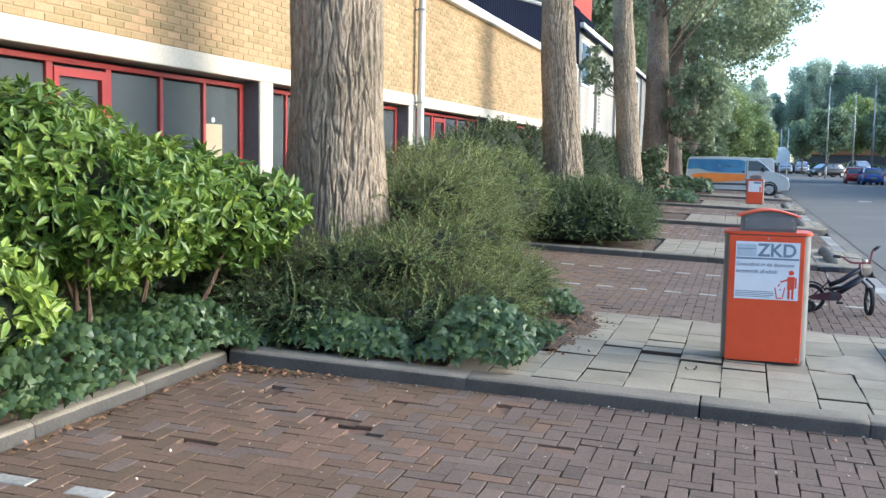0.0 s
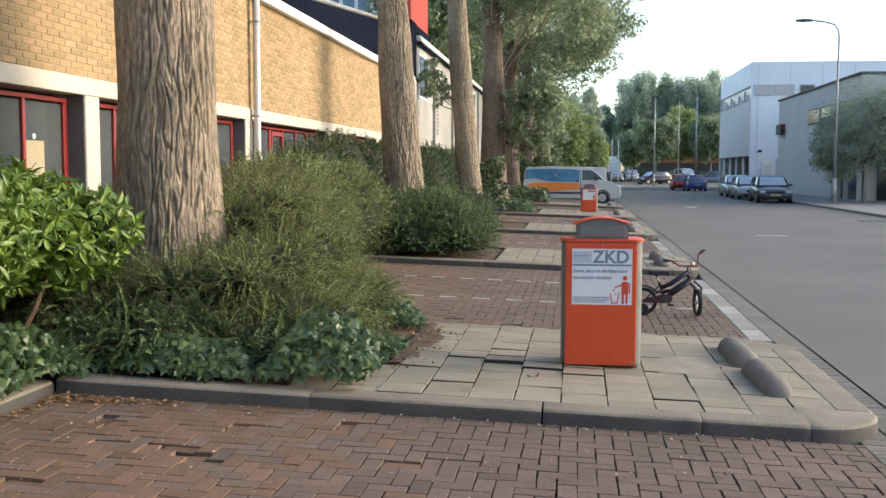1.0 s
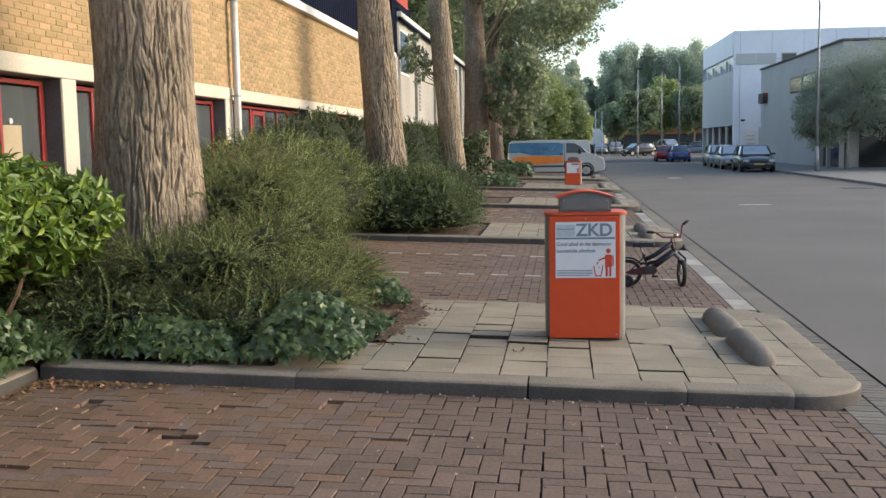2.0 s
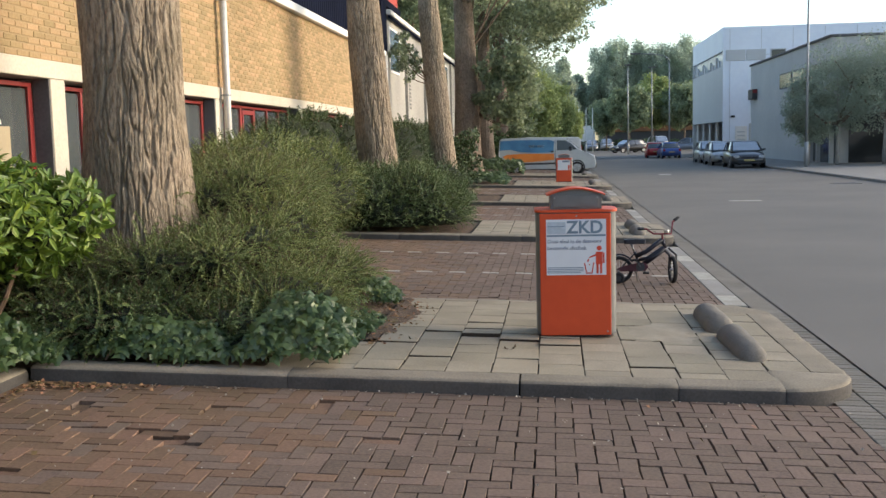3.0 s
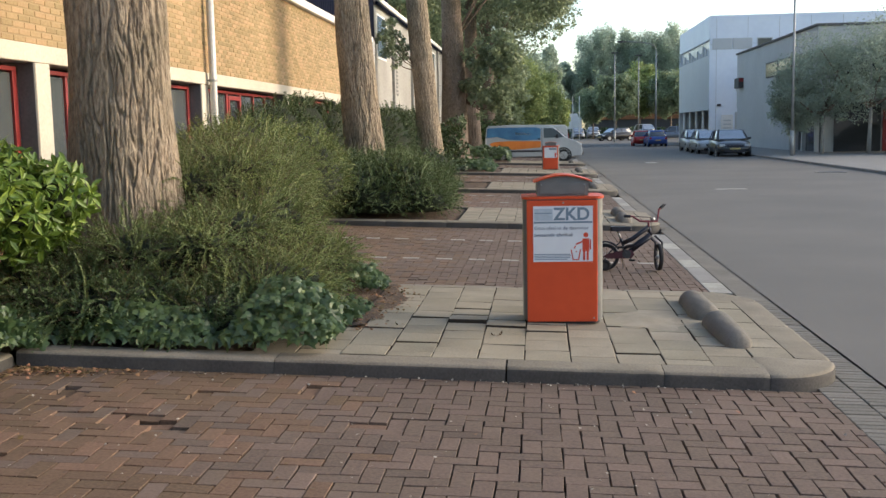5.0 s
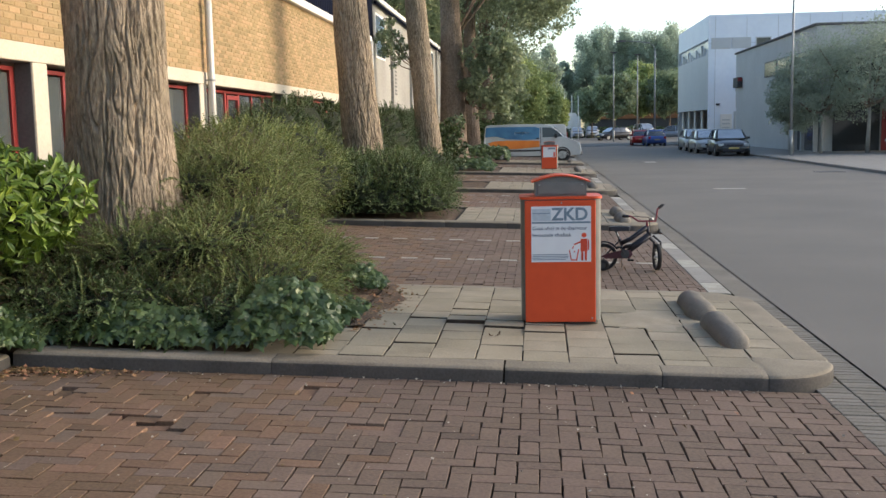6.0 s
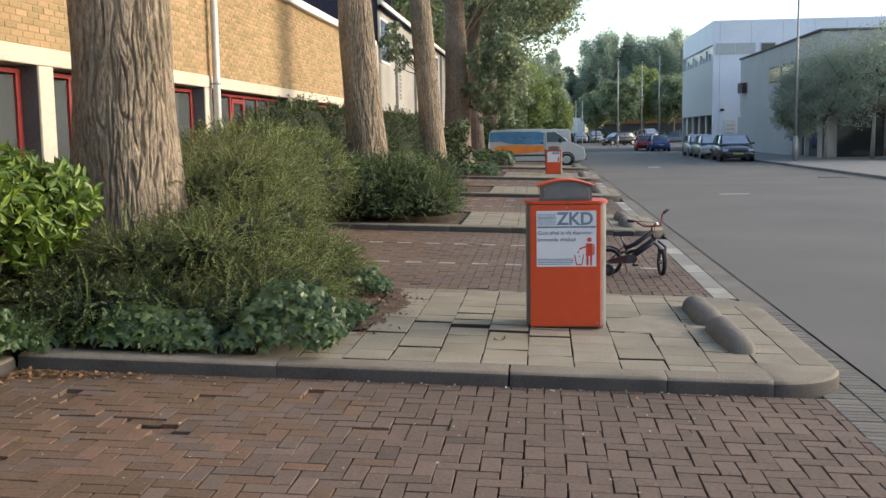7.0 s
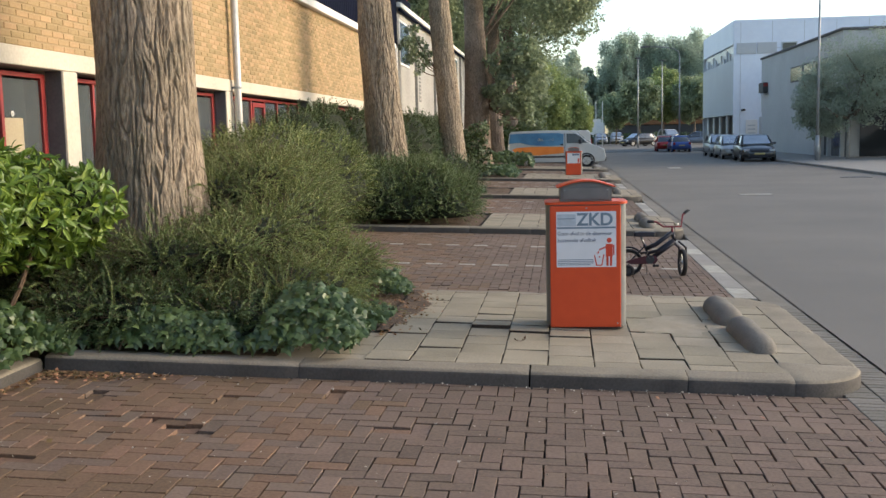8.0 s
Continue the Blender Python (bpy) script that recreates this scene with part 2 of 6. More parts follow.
def link(name, me, mat, parent=None, label="", smooth=False):
    if mat is not None and not me.materials:
        me.materials.append(mat)
    if smooth:
        me.polygons.foreach_set("use_smooth", [True] * len(me.polygons))
    ob = new(name, me)
    if parent is not None:
        ob.parent = parent
    return tagged(ob, label)


def part(name, bm, mat, parent=None, label="", smooth=False):
    me = bpy.data.meshes.new(name)
    bmesh.ops.recalc_face_normals(bm, faces=bm.faces)
    bm.to_mesh(me)
    bm.free()
    return link(name, me, mat, parent, label, smooth)


def box(x0, x1, y0, y1, z0, z1, bevel=0.0, bm=None, seg=1):
    bm = bm or bmesh.new()
    vs = [bm.verts.new((x, y, z)) for z in (z0, z1) for y in (y0, y1) for x in (x0, x1)]
    fs = [bm.faces.new([vs[i] for i in f]) for f in ((0, 2, 3, 1), (4, 5, 7, 6), (0, 1, 5, 4), (2, 6, 7, 3), (0, 4, 6, 2), (1, 3, 7, 5))]
    if bevel:
        es = {e for f in fs for e in f.edges}
        bmesh.ops.bevel(bm, geom=list(es), offset=bevel, segments=seg, affect='EDGES', profile=0.5)
    return bm


def tube(points, r, seg=8, bm=None, closed=False):
    """A round tube along points; r a number or one radius per point."""
    bm = bm or bmesh.new()
    pts = [Vector(p) for p in points]
    rs = r if isinstance(r, (list, tuple)) else [r] * len(pts)
    rings = []
    for i, p in enumerate(pts):
        a = pts[i - 1] if i or closed else pts[i]
        b = pts[(i + 1) % len(pts)] if i < len(pts) - 1 or closed else pts[i]
        d = (b - a).normalized()
        u = d.cross(Vector((0, 0, 1)))
        if u.length < 0.1:
            u = d.cross(Vector((1, 0, 0)))
        u.normalize()
        v = d.cross(u)
        rings.append([bm.verts.new(p + rs[i] * (math.cos(t) * u + math.sin(t) * v)) for t in (2 * math.pi * j / seg for j in range(seg))])
    n = len(rings)
    for i in range(n if closed else n - 1):
        a, b = rings[i], rings[(i + 1) % n]
        for j in range(seg):
            bm.faces.new((a[j], a[(j + 1) % seg], b[(j + 1) % seg], b[j]))
    if not closed:
        bm.faces.new(rings[0][::-1]); bm.faces.new(rings[-1])
    return bm


def disc(c, axis, r0, r1, width, seg=24, bm=None):
    """A ring or wheel about an axis: outer radius r1, hole r0 (0: solid)."""
    bm = bm or bmesh.new()
    c, a = Vector(c), Vector(axis).normalized()
    u = a.cross(Vector((0, 0, 1)))
    if u.length < 0.1:
        u = a.cross(Vector((1, 0, 0)))
    u.normalize()
    v = a.cross(u)
    prof = [(r1 * 0.96, -width / 2), (r1, -width / 4), (r1, width / 4), (r1 * 0.96, width / 2)]
    prof += [(r0, width / 2), (r0, -width / 2)]
    rings = [[bm.verts.new(c + a * h + r * (math.cos(t) * u + math.sin(t) * v)) for r, h in prof] for t in (2 * math.pi * j / seg for j in range(seg))]
    for j in range(seg):
        p, q = rings[j], rings[(j + 1) % seg]
        for i in range(len(prof)):
            k2 = (i + 1) % len(prof)
            if r0 or not (i == 4):
                bm.faces.new((p[i], p[k2], q[k2], q[i]))
    bmesh.ops.remove_doubles(bm, verts=bm.verts, dist=1e-5)
    return bm


def prism(poly, axis, a, b, bevel=0.0, bm=None):
    """A polygon of two coordinates, extruded along axis from a to b."""
    bm = bm or bmesh.new()
    put = {"x": lambda p, h: (h, p[0], p[1]), "y": lambda p, h: (p[0], h, p[1]), "z": lambda p, h: (p[0], p[1], h)}[axis]
    lo, hi = [[bm.verts.new(put(p, h)) for p in poly] for h in (a, b)]
    n = len(poly)
    fs = [bm.faces.new(lo[::-1]), bm.faces.new(hi)] + [bm.faces.new((lo[i], lo[(i + 1) % n], hi[(i + 1) % n], hi[i])) for i in range(n)]
    if bevel:
        bmesh.ops.bevel(bm, geom=list({e for f in fs for e in f.edges}), offset=bevel, segments=2, affect='EDGES', profile=0.5)
    return bm


def scatter(name, verts, faces, mats3, places, material_, parent, label=""):
    """Many copies of one small template joined in one mesh: rotations-with-scale (n,3,3) and places (n,3)."""
    verts, faces = np.asarray(verts, float), np.asarray(faces, int)
    n, kv = len(places), len(verts)
    allv = np.einsum("nij,kj->nki", mats3, verts) + places[:, None, :]
    allf = faces[None] + (np.arange(n) * kv)[:, None, None]
    me = bpy.data.meshes.new(name)
    w = faces.shape[1]
    me.vertices.add(n * kv); me.vertices.foreach_set("co", allv.ravel())
    nf = n * len(faces)
    me.loops.add(nf * w); me.loops.foreach_set("vertex_index", allf.ravel().astype(np.int32))
    me.polygons.add(nf); me.polygons.foreach_set("loop_start", np.arange(0, nf * w, w, dtype=np.int32))
    me.polygons.foreach_set("use_smooth", np.zeros(nf, dtype=bool))
    me.update(calc_edges=True)
    me.validate()
    return link(name, me, material_, parent, label)


rng = np.random.default_rng(7)


def unit(v):
    return v / (np.linalg.norm(v, axis=-1, keepdims=True) + 1e-9)


def frames(along, up, size):
    """Rotations whose y axis runs along, z axis near up, times a size."""
    y = unit(along)
    x = unit(np.cross(y, up))
    z = np.cross(x, y)
    return np.stack([x, y, z], -1) * np.asarray(size)[:, None, None]


LEAF_LONG = ([(0, 0, 0), (-.17, .3, .04), (.17, .3, .04), (-.15, .68, .05), (.15, .68, .05), (0, 1, -.06), (0, .3, -.02), (0, .68, -.02)],
             [(0, 6, 1), (0, 2, 6), (1, 6, 3), (6, 7, 3), (6, 2, 7), (2, 4, 7), (3, 7, 5), (7, 4, 5)])
LEAF_IVY = ([(0, 0, 0), (-.30, -.12, -.05), (-.52, .22, -.08), (-.26, .42, 0), (0, 1, -.1), (.26, .42, 0), (.52, .22, -.08), (.30, -.12, -.05), (0, .35, .05)],
            [(8, 0, 1), (8, 1, 2), (8, 2, 3), (8, 3, 4), (8, 4, 5), (8, 5, 6), (8, 6, 7), (8, 7, 0)])
LEAF_SMALL = ([(0, 0, 0), (-.28, .5, .08), (.28, .5, .08), (0, 1, 0)], [(0, 2, 1), (1, 2, 3)])
LEAF_ROUND = ([(0, 0, 0), (-.45, .38, .08), (.45, .38, .08), (0, 1, -.05)], [(0, 2, 1), (1, 2, 3)])


def lobes_surface(lobes, n, floor=None):
    """Points and outward normals on the outside of a union of ellipsoids (cx, cy, cz, rx, ry, rz)."""
    L = np.asarray(lobes, float)
    area = (L[:, 3] * L[:, 4] * L[:, 5]) ** (2 / 3)
    out_p, out_n, have = [], [], 0
    while have < n:
        pick = rng.choice(len(L), n * 2, p=area / area.sum())
        d = unit(rng.normal(size=(n * 2, 3)))
        p = L[pick, :3] + d * L[pick, 3:]
        nn = unit(d / L[pick, 3:])
        q = ((p[:, None, :] - L[None, :, :3]) / L[None, :, 3:])
        inside = ((q ** 2).sum(-1) < 0.93).any(1)
        keep = ~inside
        if floor is not None:
            keep &= p[:, 2] > floor
        out_p.append(p[keep]); out_n.append(nn[keep]); have += int(keep.sum())
        if len(out_p) > 40:
            break
    return np.concatenate(out_p)[:n], np.concatenate(out_n)[:n]


# near-black solid core: the shade between the leaves is put into its colour
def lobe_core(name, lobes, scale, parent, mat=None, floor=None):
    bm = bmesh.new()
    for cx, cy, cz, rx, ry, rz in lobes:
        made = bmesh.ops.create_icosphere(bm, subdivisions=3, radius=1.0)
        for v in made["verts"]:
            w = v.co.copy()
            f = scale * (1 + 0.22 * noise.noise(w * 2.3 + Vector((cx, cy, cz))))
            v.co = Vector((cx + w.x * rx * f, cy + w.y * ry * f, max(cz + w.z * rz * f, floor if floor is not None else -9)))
    return part(name, bm, mat or M_CORE, parent, "dark solid core painted as the shade inside", True)


def sprays(lobes, n, length, pairs, leaf, floor, lift=0.35, droop=0.5, depth=0.22, spread=0.6):
    """Twigs that leave the lobes outwards, with two rows of small leaves. Leaf frames and places, twig lines."""
    p, nn = lobes_surface(lobes, n, floor)
    n = len(p)
    d = unit(nn + lift * np.array([0, 0, 1.0]) + spread * rng.normal(size=(n, 3)) * np.array([1, 1, .7]))
    ln = length * rng.uniform(0.45, 1.15, n)
    start = p - nn * (depth * rng.uniform(0.3, 1.0, n))[:, None]
    side = unit(np.cross(d, np.array([0, 0, 1.0]) + 0.5 * rng.normal(size=(n, 3))))
    mats, places = [], []
    for i in range(pairs):
        f = (i + 0.6) / pairs
        pos = start + d * (ln * f)[:, None] - np.array([0, 0, 1.0]) * (droop * ln * f * f * 0.35)[:, None]
        for s in (-1, 1):
            along = unit(d * 0.7 + s * side * 0.85 + 0.16 * rng.normal(size=(n, 3)))
            up = np.cross(d, side) * 0.6 + 0.3 * rng.normal(size=(n, 3)) + np.array([0.1, -0.1, .8])
            sz = leaf * rng.uniform(0.7, 1.25, n) * (1.0 - 0.35 * f)
            mats.append(frames(along, up, sz)); places.append(pos)
    return np.concatenate(mats), np.concatenate(places), start, d, ln


def tufts(lobes, per, r0, r1, shrink, seed):
    """Break smooth lobes up into shrunken hearts and many flat tufts round them, with hollows between."""
    g = np.random.default_rng(seed)
    out = [(cx, cy, cz, rx * shrink, ry * shrink, rz * shrink) for cx, cy, cz, rx, ry, rz in lobes]
    for cx, cy, cz, rx, ry, rz in lobes:
        for _ in range(per):
            d = g.normal(size=3)
            d[2] = abs(d[2]) * 0.9 - 0.25
            d /= np.linalg.norm(d)
            s = g.uniform(r0, r1)
            f = 1.0 - 0.55 * s / max(rx, ry, rz)
            out.append((cx + d[0] * rx * f, cy + d[1] * ry * f, cz + d[2] * rz * f, s, s * g.uniform(0.8, 1.2), s * 0.62))
    return out


def twig_mesh(name, start, d, ln, r, parent, mat=None):
    tri = np.array([(0, 0, 0), (1, 0, 0), (0.5, 0, .8), (.5, 1, .3)])
    tri[:, [0, 2]] -= (0.5, 0.3)
    m = frames(d, np.array([0, 0, 1.0]) + 0.1 * rng.normal(size=d.shape), np.ones(len(d)))
    m = m * np.stack([np.full(len(d), r), ln, np.full(len(d), r)], -1)[:, None, :]
    return scatter(name, tri, [(0, 1, 3), (1, 2, 3), (2, 0, 3)], m, start, mat or M_TWIG, parent, "thin brown twigs")

# ---- ground, road, far pavement ----
def strip(name, xs, zs, y0, y1, mat, label, category, step=40.0):
    bm = bmesh.new()
    ys = [y0 + (y1 - y0) * i / max(1, int((y1 - y0) / step)) for i in range(int((y1 - y0) / step) + 1)]
    rows = [[bm.verts.new((x, y, z)) for x, z in zip(xs, zs)] for y in ys]
    for a, b in zip(rows, rows[1:]):
        for i in range(len(xs) - 1):
            bm.faces.new((a[i], a[i + 1], b[i + 1], b[i]))
    return tagged(part(name, bm, mat), label, category, kind="structure")


strip("ground", [-700, -6.5, 0.7, 9.6, 700], [0.13, 0.13, -0.07, -0.07, -0.07], -500, 900, M_GROUND, "bare grey ground out to the horizon", "ground")
strip("road", [0.905, 5.2, 9.6], [0.0, 0.02, 0.0], -60, 140, M_ASPHALT, "worn grey asphalt road with fine cracks", "road")
tagged(part("pavement", box(9.6, 60, -60, 76, -0.06, 0.10, 0.02), M_GREYBLOCK), "grey paved footway on the far side of the road", "pavement", kind="structure")
tagged(part("crossroad", box(-60, 200, 84, 140, -0.06, 0.024), M_ASPHALT), "asphalt of the crossing street", "road", kind="structure")
for mx, my, lx, ly, rot in ((3.6, 26.4, 0.80, 0.42, 0), (3.7, 46.0, 0.5, 1.4, 0)):
    ob = tagged(part("road_marking", box(-lx / 2, lx / 2, -ly / 2, ly / 2, 0, 0.004), M_WHITEBLOCK), "worn white dash painted on the asphalt", "marking", kind="structure")
    ob.matrix_world = pose(mx, my, 0.018, 0, 0, rot)
drain = thing("drain_cover", "dark iron drain cover let into the asphalt", "drain", pose(8.4, 34.8, 0.0))
part("frame", box(-0.45, 0.45, -0.3, 0.3, -0.01, 0.022, 0.004), M_GREYBLOCK, drain)
part("grate", box(-0.4, 0.4, -0.25, 0.25, 0.0, 0.026, 0.004), M_BINDARK, drain)


# ---- parking bays and pavement islands ----
ISLANDS = [(6.35, 9.65), (16.15, 19.15), (24.9, 28.2), (34.0, 38.0), (43.6, 46.8), (54.5, 58.0)]
BAYS = [(-5.94, 6.35), (9.65, 16.15), (19.15, 24.9), (28.2, 34.0), (38.0, 43.6), (46.8, 54.5)]
X_BED = -4.80      # edge of the planted strip
X_TILE = -2.63     # tiles start here on the islands
X_EDGE = 0.40      # end of the brickwork
X_KERB = 0.66      # outer face of the island kerbs


def brick_mesh(name, lx, ly, h, c, mat, side=None):
    bm = bmesh.new()
    rings = []
    for z, i in ((-h, 0), (-c, 0), (0, c)):
        rings.append([bm.verts.new((sx * (lx / 2 - i), sy * (ly / 2 - i), z)) for sx, sy in ((-1, -1), (1, -1), (1, 1), (-1, 1))])
    bm.faces.new(rings[2])
    for i, (a, b) in enumerate(zip(rings, rings[1:])):
        for j in range(4):
            bm.faces.new((a[j], a[(j + 1) % 4], b[(j + 1) % 4], b[j])).material_index = 1 if side and i == 0 else 0
    me = bpy.data.meshes.new(name)
    bm.to_mesh(me); bm.free()
    me.materials.append(mat)
    if side:
        me.materials.append(side)
    return me


def template(me):
    vs = [tuple(v.co) for v in me.vertices]
    tris = []
    for p in me.polygons:
        v = list(p.vertices)
        tris += [(v[0], v[1], v[2]), (v[0], v[2], v[3])]
    return vs, tris


PAVER = brick_mesh("paver", 0.2035, 0.0975, 0.055, 0.0026, M_PAVER)
RED_PAVER = brick_mesh("red_paver", 0.2035, 0.0975, 0.055, 0.0026, M_PAVER_RED)
SOLDIER = brick_mesh("gutter_brick", 0.206, 0.065, 0.05, 0.005, M_GUTTER)
WIDE_SOLDIER = brick_mesh("wide_gutter_brick", 0.226, 0.065, 0.05, 0.005, M_GUTTER)
TILE = brick_mesh("tile", 0.301, 0.301, 0.05, 0.004, M_TILE, M_SAND)
HALF_TILE = brick_mesh("half_tile", 0.301, 0.148, 0.05, 0.004, M_TILE, M_SAND)
PIECES = []   # single pieces are linked at the end of the file: (name, mesh, parent, matrix)


SUNKEN = ((-4.13, 5.74, 0.055), (-3.97, 5.36, 0.022), (-3.58, 5.25, 0.026), (-3.40, 5.26, 0.026), (-3.31, 5.15, 0.032), (-3.27, 5.80, 0.022),
          (-2.65, 6.00, 0.018), (-2.15, 5.30, 0.030), (-2.02, 5.42, 0.020), (-4.30, 4.42, 0.030), (-4.05, 4.55, 0.026), (-2.6, 10.6, 0.030), (-1.9, 10.3, 0.022))


def dip(x, y):
    """Sunken places in the brickwork."""
    return -sum(d * math.exp(-((x - hx) / 0.10) ** 2 - ((y - hy) / 0.06) ** 2) for hx, hy, d in SUNKEN)


def bay(i, y0, y1):
    bed = thing("parking_bay_%d" % (i + 1), "parking bay paved in red-brown clay bricks laid in herringbone, some sunken", "parking bay", FALL, kind="structure")
    part("joint_sand", box(X_BED - 0.7, (X_EDGE if i else X_KERB + 0.01) - 0.7, y0, y1 + (0.0 if i else 0.6), -0.12, -0.030), M_SAND, bed)
    r = random.Random(11 + i)
    u = 0.105
    field = {False: ([], []), True: ([], [])}
    singles = 0
    y_from = y0
    sx0, sy0 = (0.47 * u, 1.64 * u) if i == 0 else (0.0, 0.0)   # how the bond is set out
    edge = 0.455 if i == 0 else X_EDGE
    for a in range(-3, int((edge - X_BED) / u) + 2):
        for b in range(-4, int((y1 - y_from) / u) + 2):
            k = (a + b) % 4
            if k not in (0, 2):
                continue
            cx = X_BED + sx0 + (a + (1 if k == 0 else 0.5)) * u
            cy = y_from + sy0 + (b + (0.5 if k == 0 else 1)) * u
            hx, hy = (u, u / 2) if k == 0 else (u / 2, u)
            xa, xb = max(cx - hx, X_BED), min(cx + hx, edge)
            ya, yb = max(cy - hy, y_from), min(cy + hy, y1)
            if xb - xa < 0.035 or yb - ya < 0.035:
                continue
            sx, sy = (xb - xa) / (2 * hx), (yb - ya) / (2 * hy)
            cx, cy = (xa + xb) / 2, (ya + yb) / 2
            d = dip(cx, cy)
            rough = 1 + min(6.0, 170 * max(0.0, abs(d) - 0.004))
            m = pose(cx - 0.7 + r.uniform(-.003, .003) * rough, cy + r.uniform(-.003, .003) * rough, d + r.uniform(-.002, .002) * rough,
                     r.uniform(-1.0, 1.0) * rough, r.uniform(-.8, .8) * rough, (0 if k == 0 else 90) + r.uniform(-1.9, 1.9) * rough)
            m = m @ Matrix.Diagonal((sx, sy, 1, 1) if k == 0 else (sy, sx, 1, 1))
            red = r.random() < min(0.85, max(0.0, (-2.0 - cx) / 1.7))
            if i == 0 and 4.45 < cy < 5.62 and cx > -4.1 and singles < 300:
                PIECES.append(("brick", RED_PAVER if red else PAVER, bed, m)); singles += 1
            else:
                field[red][0].append(np.array(m.to_3x3())); field[red][1].append(m.translation[:])
    vs, fs = template(PAVER)
    for red, (mats, places) in field.items():
        if mats:
            tagged(scatter("brickwork", vs, fs, np.array(mats), np.array(places), M_PAVER_RED if red else M_PAVER_J, bed, "redder bricks" if red else ""), kind="stuff")
    # white dashes between the bays: single white bricks
    step = 2.1
    lines = [3.72] if i == 0 else [y0 + 2.62 + step * j for j in range(int((y1 - y0 - 3.0) / step) + 1)]
    if i == 1:
        lines = [12.29, 14.40]
    for yy in lines:
        for j in range(12):
            xx = X_BED + (0.33 if i == 0 else 0.28) + 0.41 * j
            if xx > X_EDGE - 0.1:
                break
            PIECES.append(("white_brick", WHITE_PAVER, bed, pose(xx - 0.7, yy + r.uniform(-.006, .006), 0.004, r.uniform(-.5, .5), 0, r.uniform(-1, 1))))
    if i == 0:
        y = y0
        while y < y1 + 0.42:
            PIECES.append(("gutter_brick", SOLDIER, bed, pose(0.560 - 0.7, y, 0.001 + r.uniform(-.003, .002), 0, 0, r.uniform(-.8, .8))))
            y += 0.071
    if i:
        # alternating white and grey edge blocks, concrete gutter beside them
        y = y0 + 0.52
        j = 0
        while y < y1 - 0.5:
            long = 0.67 if j % 2 == 0 else 1.18
            if y + long < y1 - 0.1:
                PIECES.append(("edge_block", EDGE_WHITE if j % 2 == 0 else EDGE_GREY, bed, pose(0.515 - 0.7, y + long / 2, 0.003 + r.uniform(-.002, .002))))
            y += long
            j += 1
        part("gutter", box(0.635 - 0.7, 0.901 - 0.7, y0 - 0.2, y1 + 0.2, -0.1, 0.0, 0.006), M_GUTTER, bed, "smooth concrete gutter strip")
    return bed


WHITE_PAVER = brick_mesh("white_brick", 0.205, 0.10, 0.045, 0.005, M_WHITEBLOCK)
EDGE_WHITE = brick_mesh("edge_block", 0.225, 0.66, 0.08, 0.006, M_WHITEBLOCK)
EDGE_GREY = brick_mesh("edge_block_grey", 0.225, 1.17, 0.08, 0.006, M_GREYBLOCK)
for i, (a, b) in enumerate(BAYS):
    bay(i, a, b)


def kerb_stone(path, parent, w=0.13, h=0.10, low=-0.12):
    """A kerb stone swept along a level path; its outer face is on the right of the path."""
    prof = [(0, low), (0.001, h - 0.034), (0.005, h - 0.018), (0.012, h - 0.008), (0.024, h - 0.002), (0.034, h), (w, h), (w, low)]
    bm = bmesh.new()
    pts = [Vector((*p, 0)) for p in path]
    if len(pts) == 2:
        pts = [pts[0].lerp(pts[1], q / 24) for q in range(25)]
    rings = []
    for i, p in enumerate(pts):
        d = (pts[min(i + 1, len(pts) - 1)] - pts[max(i - 1, 0)]).normalized()
        inward = Vector((-d.y, d.x, 0))
        wear = 0.5 + noise.noise(p * 9.0) + 0.6 * noise.noise(p * 31.0)   # knocked edge
        chip = 0.012 * max(0.0, 1 - min((p - pts[0]).length, (p - pts[-1]).length) / 0.02)
        rings.append([bm.verts.new(p + inward * (a + (0.004 * wear + chip if 0 < j < 6 else 0)) + Vector((0, 0, z - (0.003 * wear + 0.4 * chip if 1 < j < 6 else 0))))
                      for j, (a, z) in enumerate(prof)])
    for a, b in zip(rings, rings[1:]):
        for j in range(len(prof) - 1):
            bm.faces.new((a[j], b[j], b[j + 1], a[j + 1]))
    bm.faces.new(rings[0][::-1]); bm.faces.new(rings[-1])
    bmesh.ops.recalc_face_normals(bm, faces=bm.faces)
    # upright faces take a darker colour: dirt, with shade painted in
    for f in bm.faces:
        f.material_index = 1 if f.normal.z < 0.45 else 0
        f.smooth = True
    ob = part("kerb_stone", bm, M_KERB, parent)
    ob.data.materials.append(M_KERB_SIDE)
    ob.data.set_sharp_from_angle(angle=radians(40))
    return ob


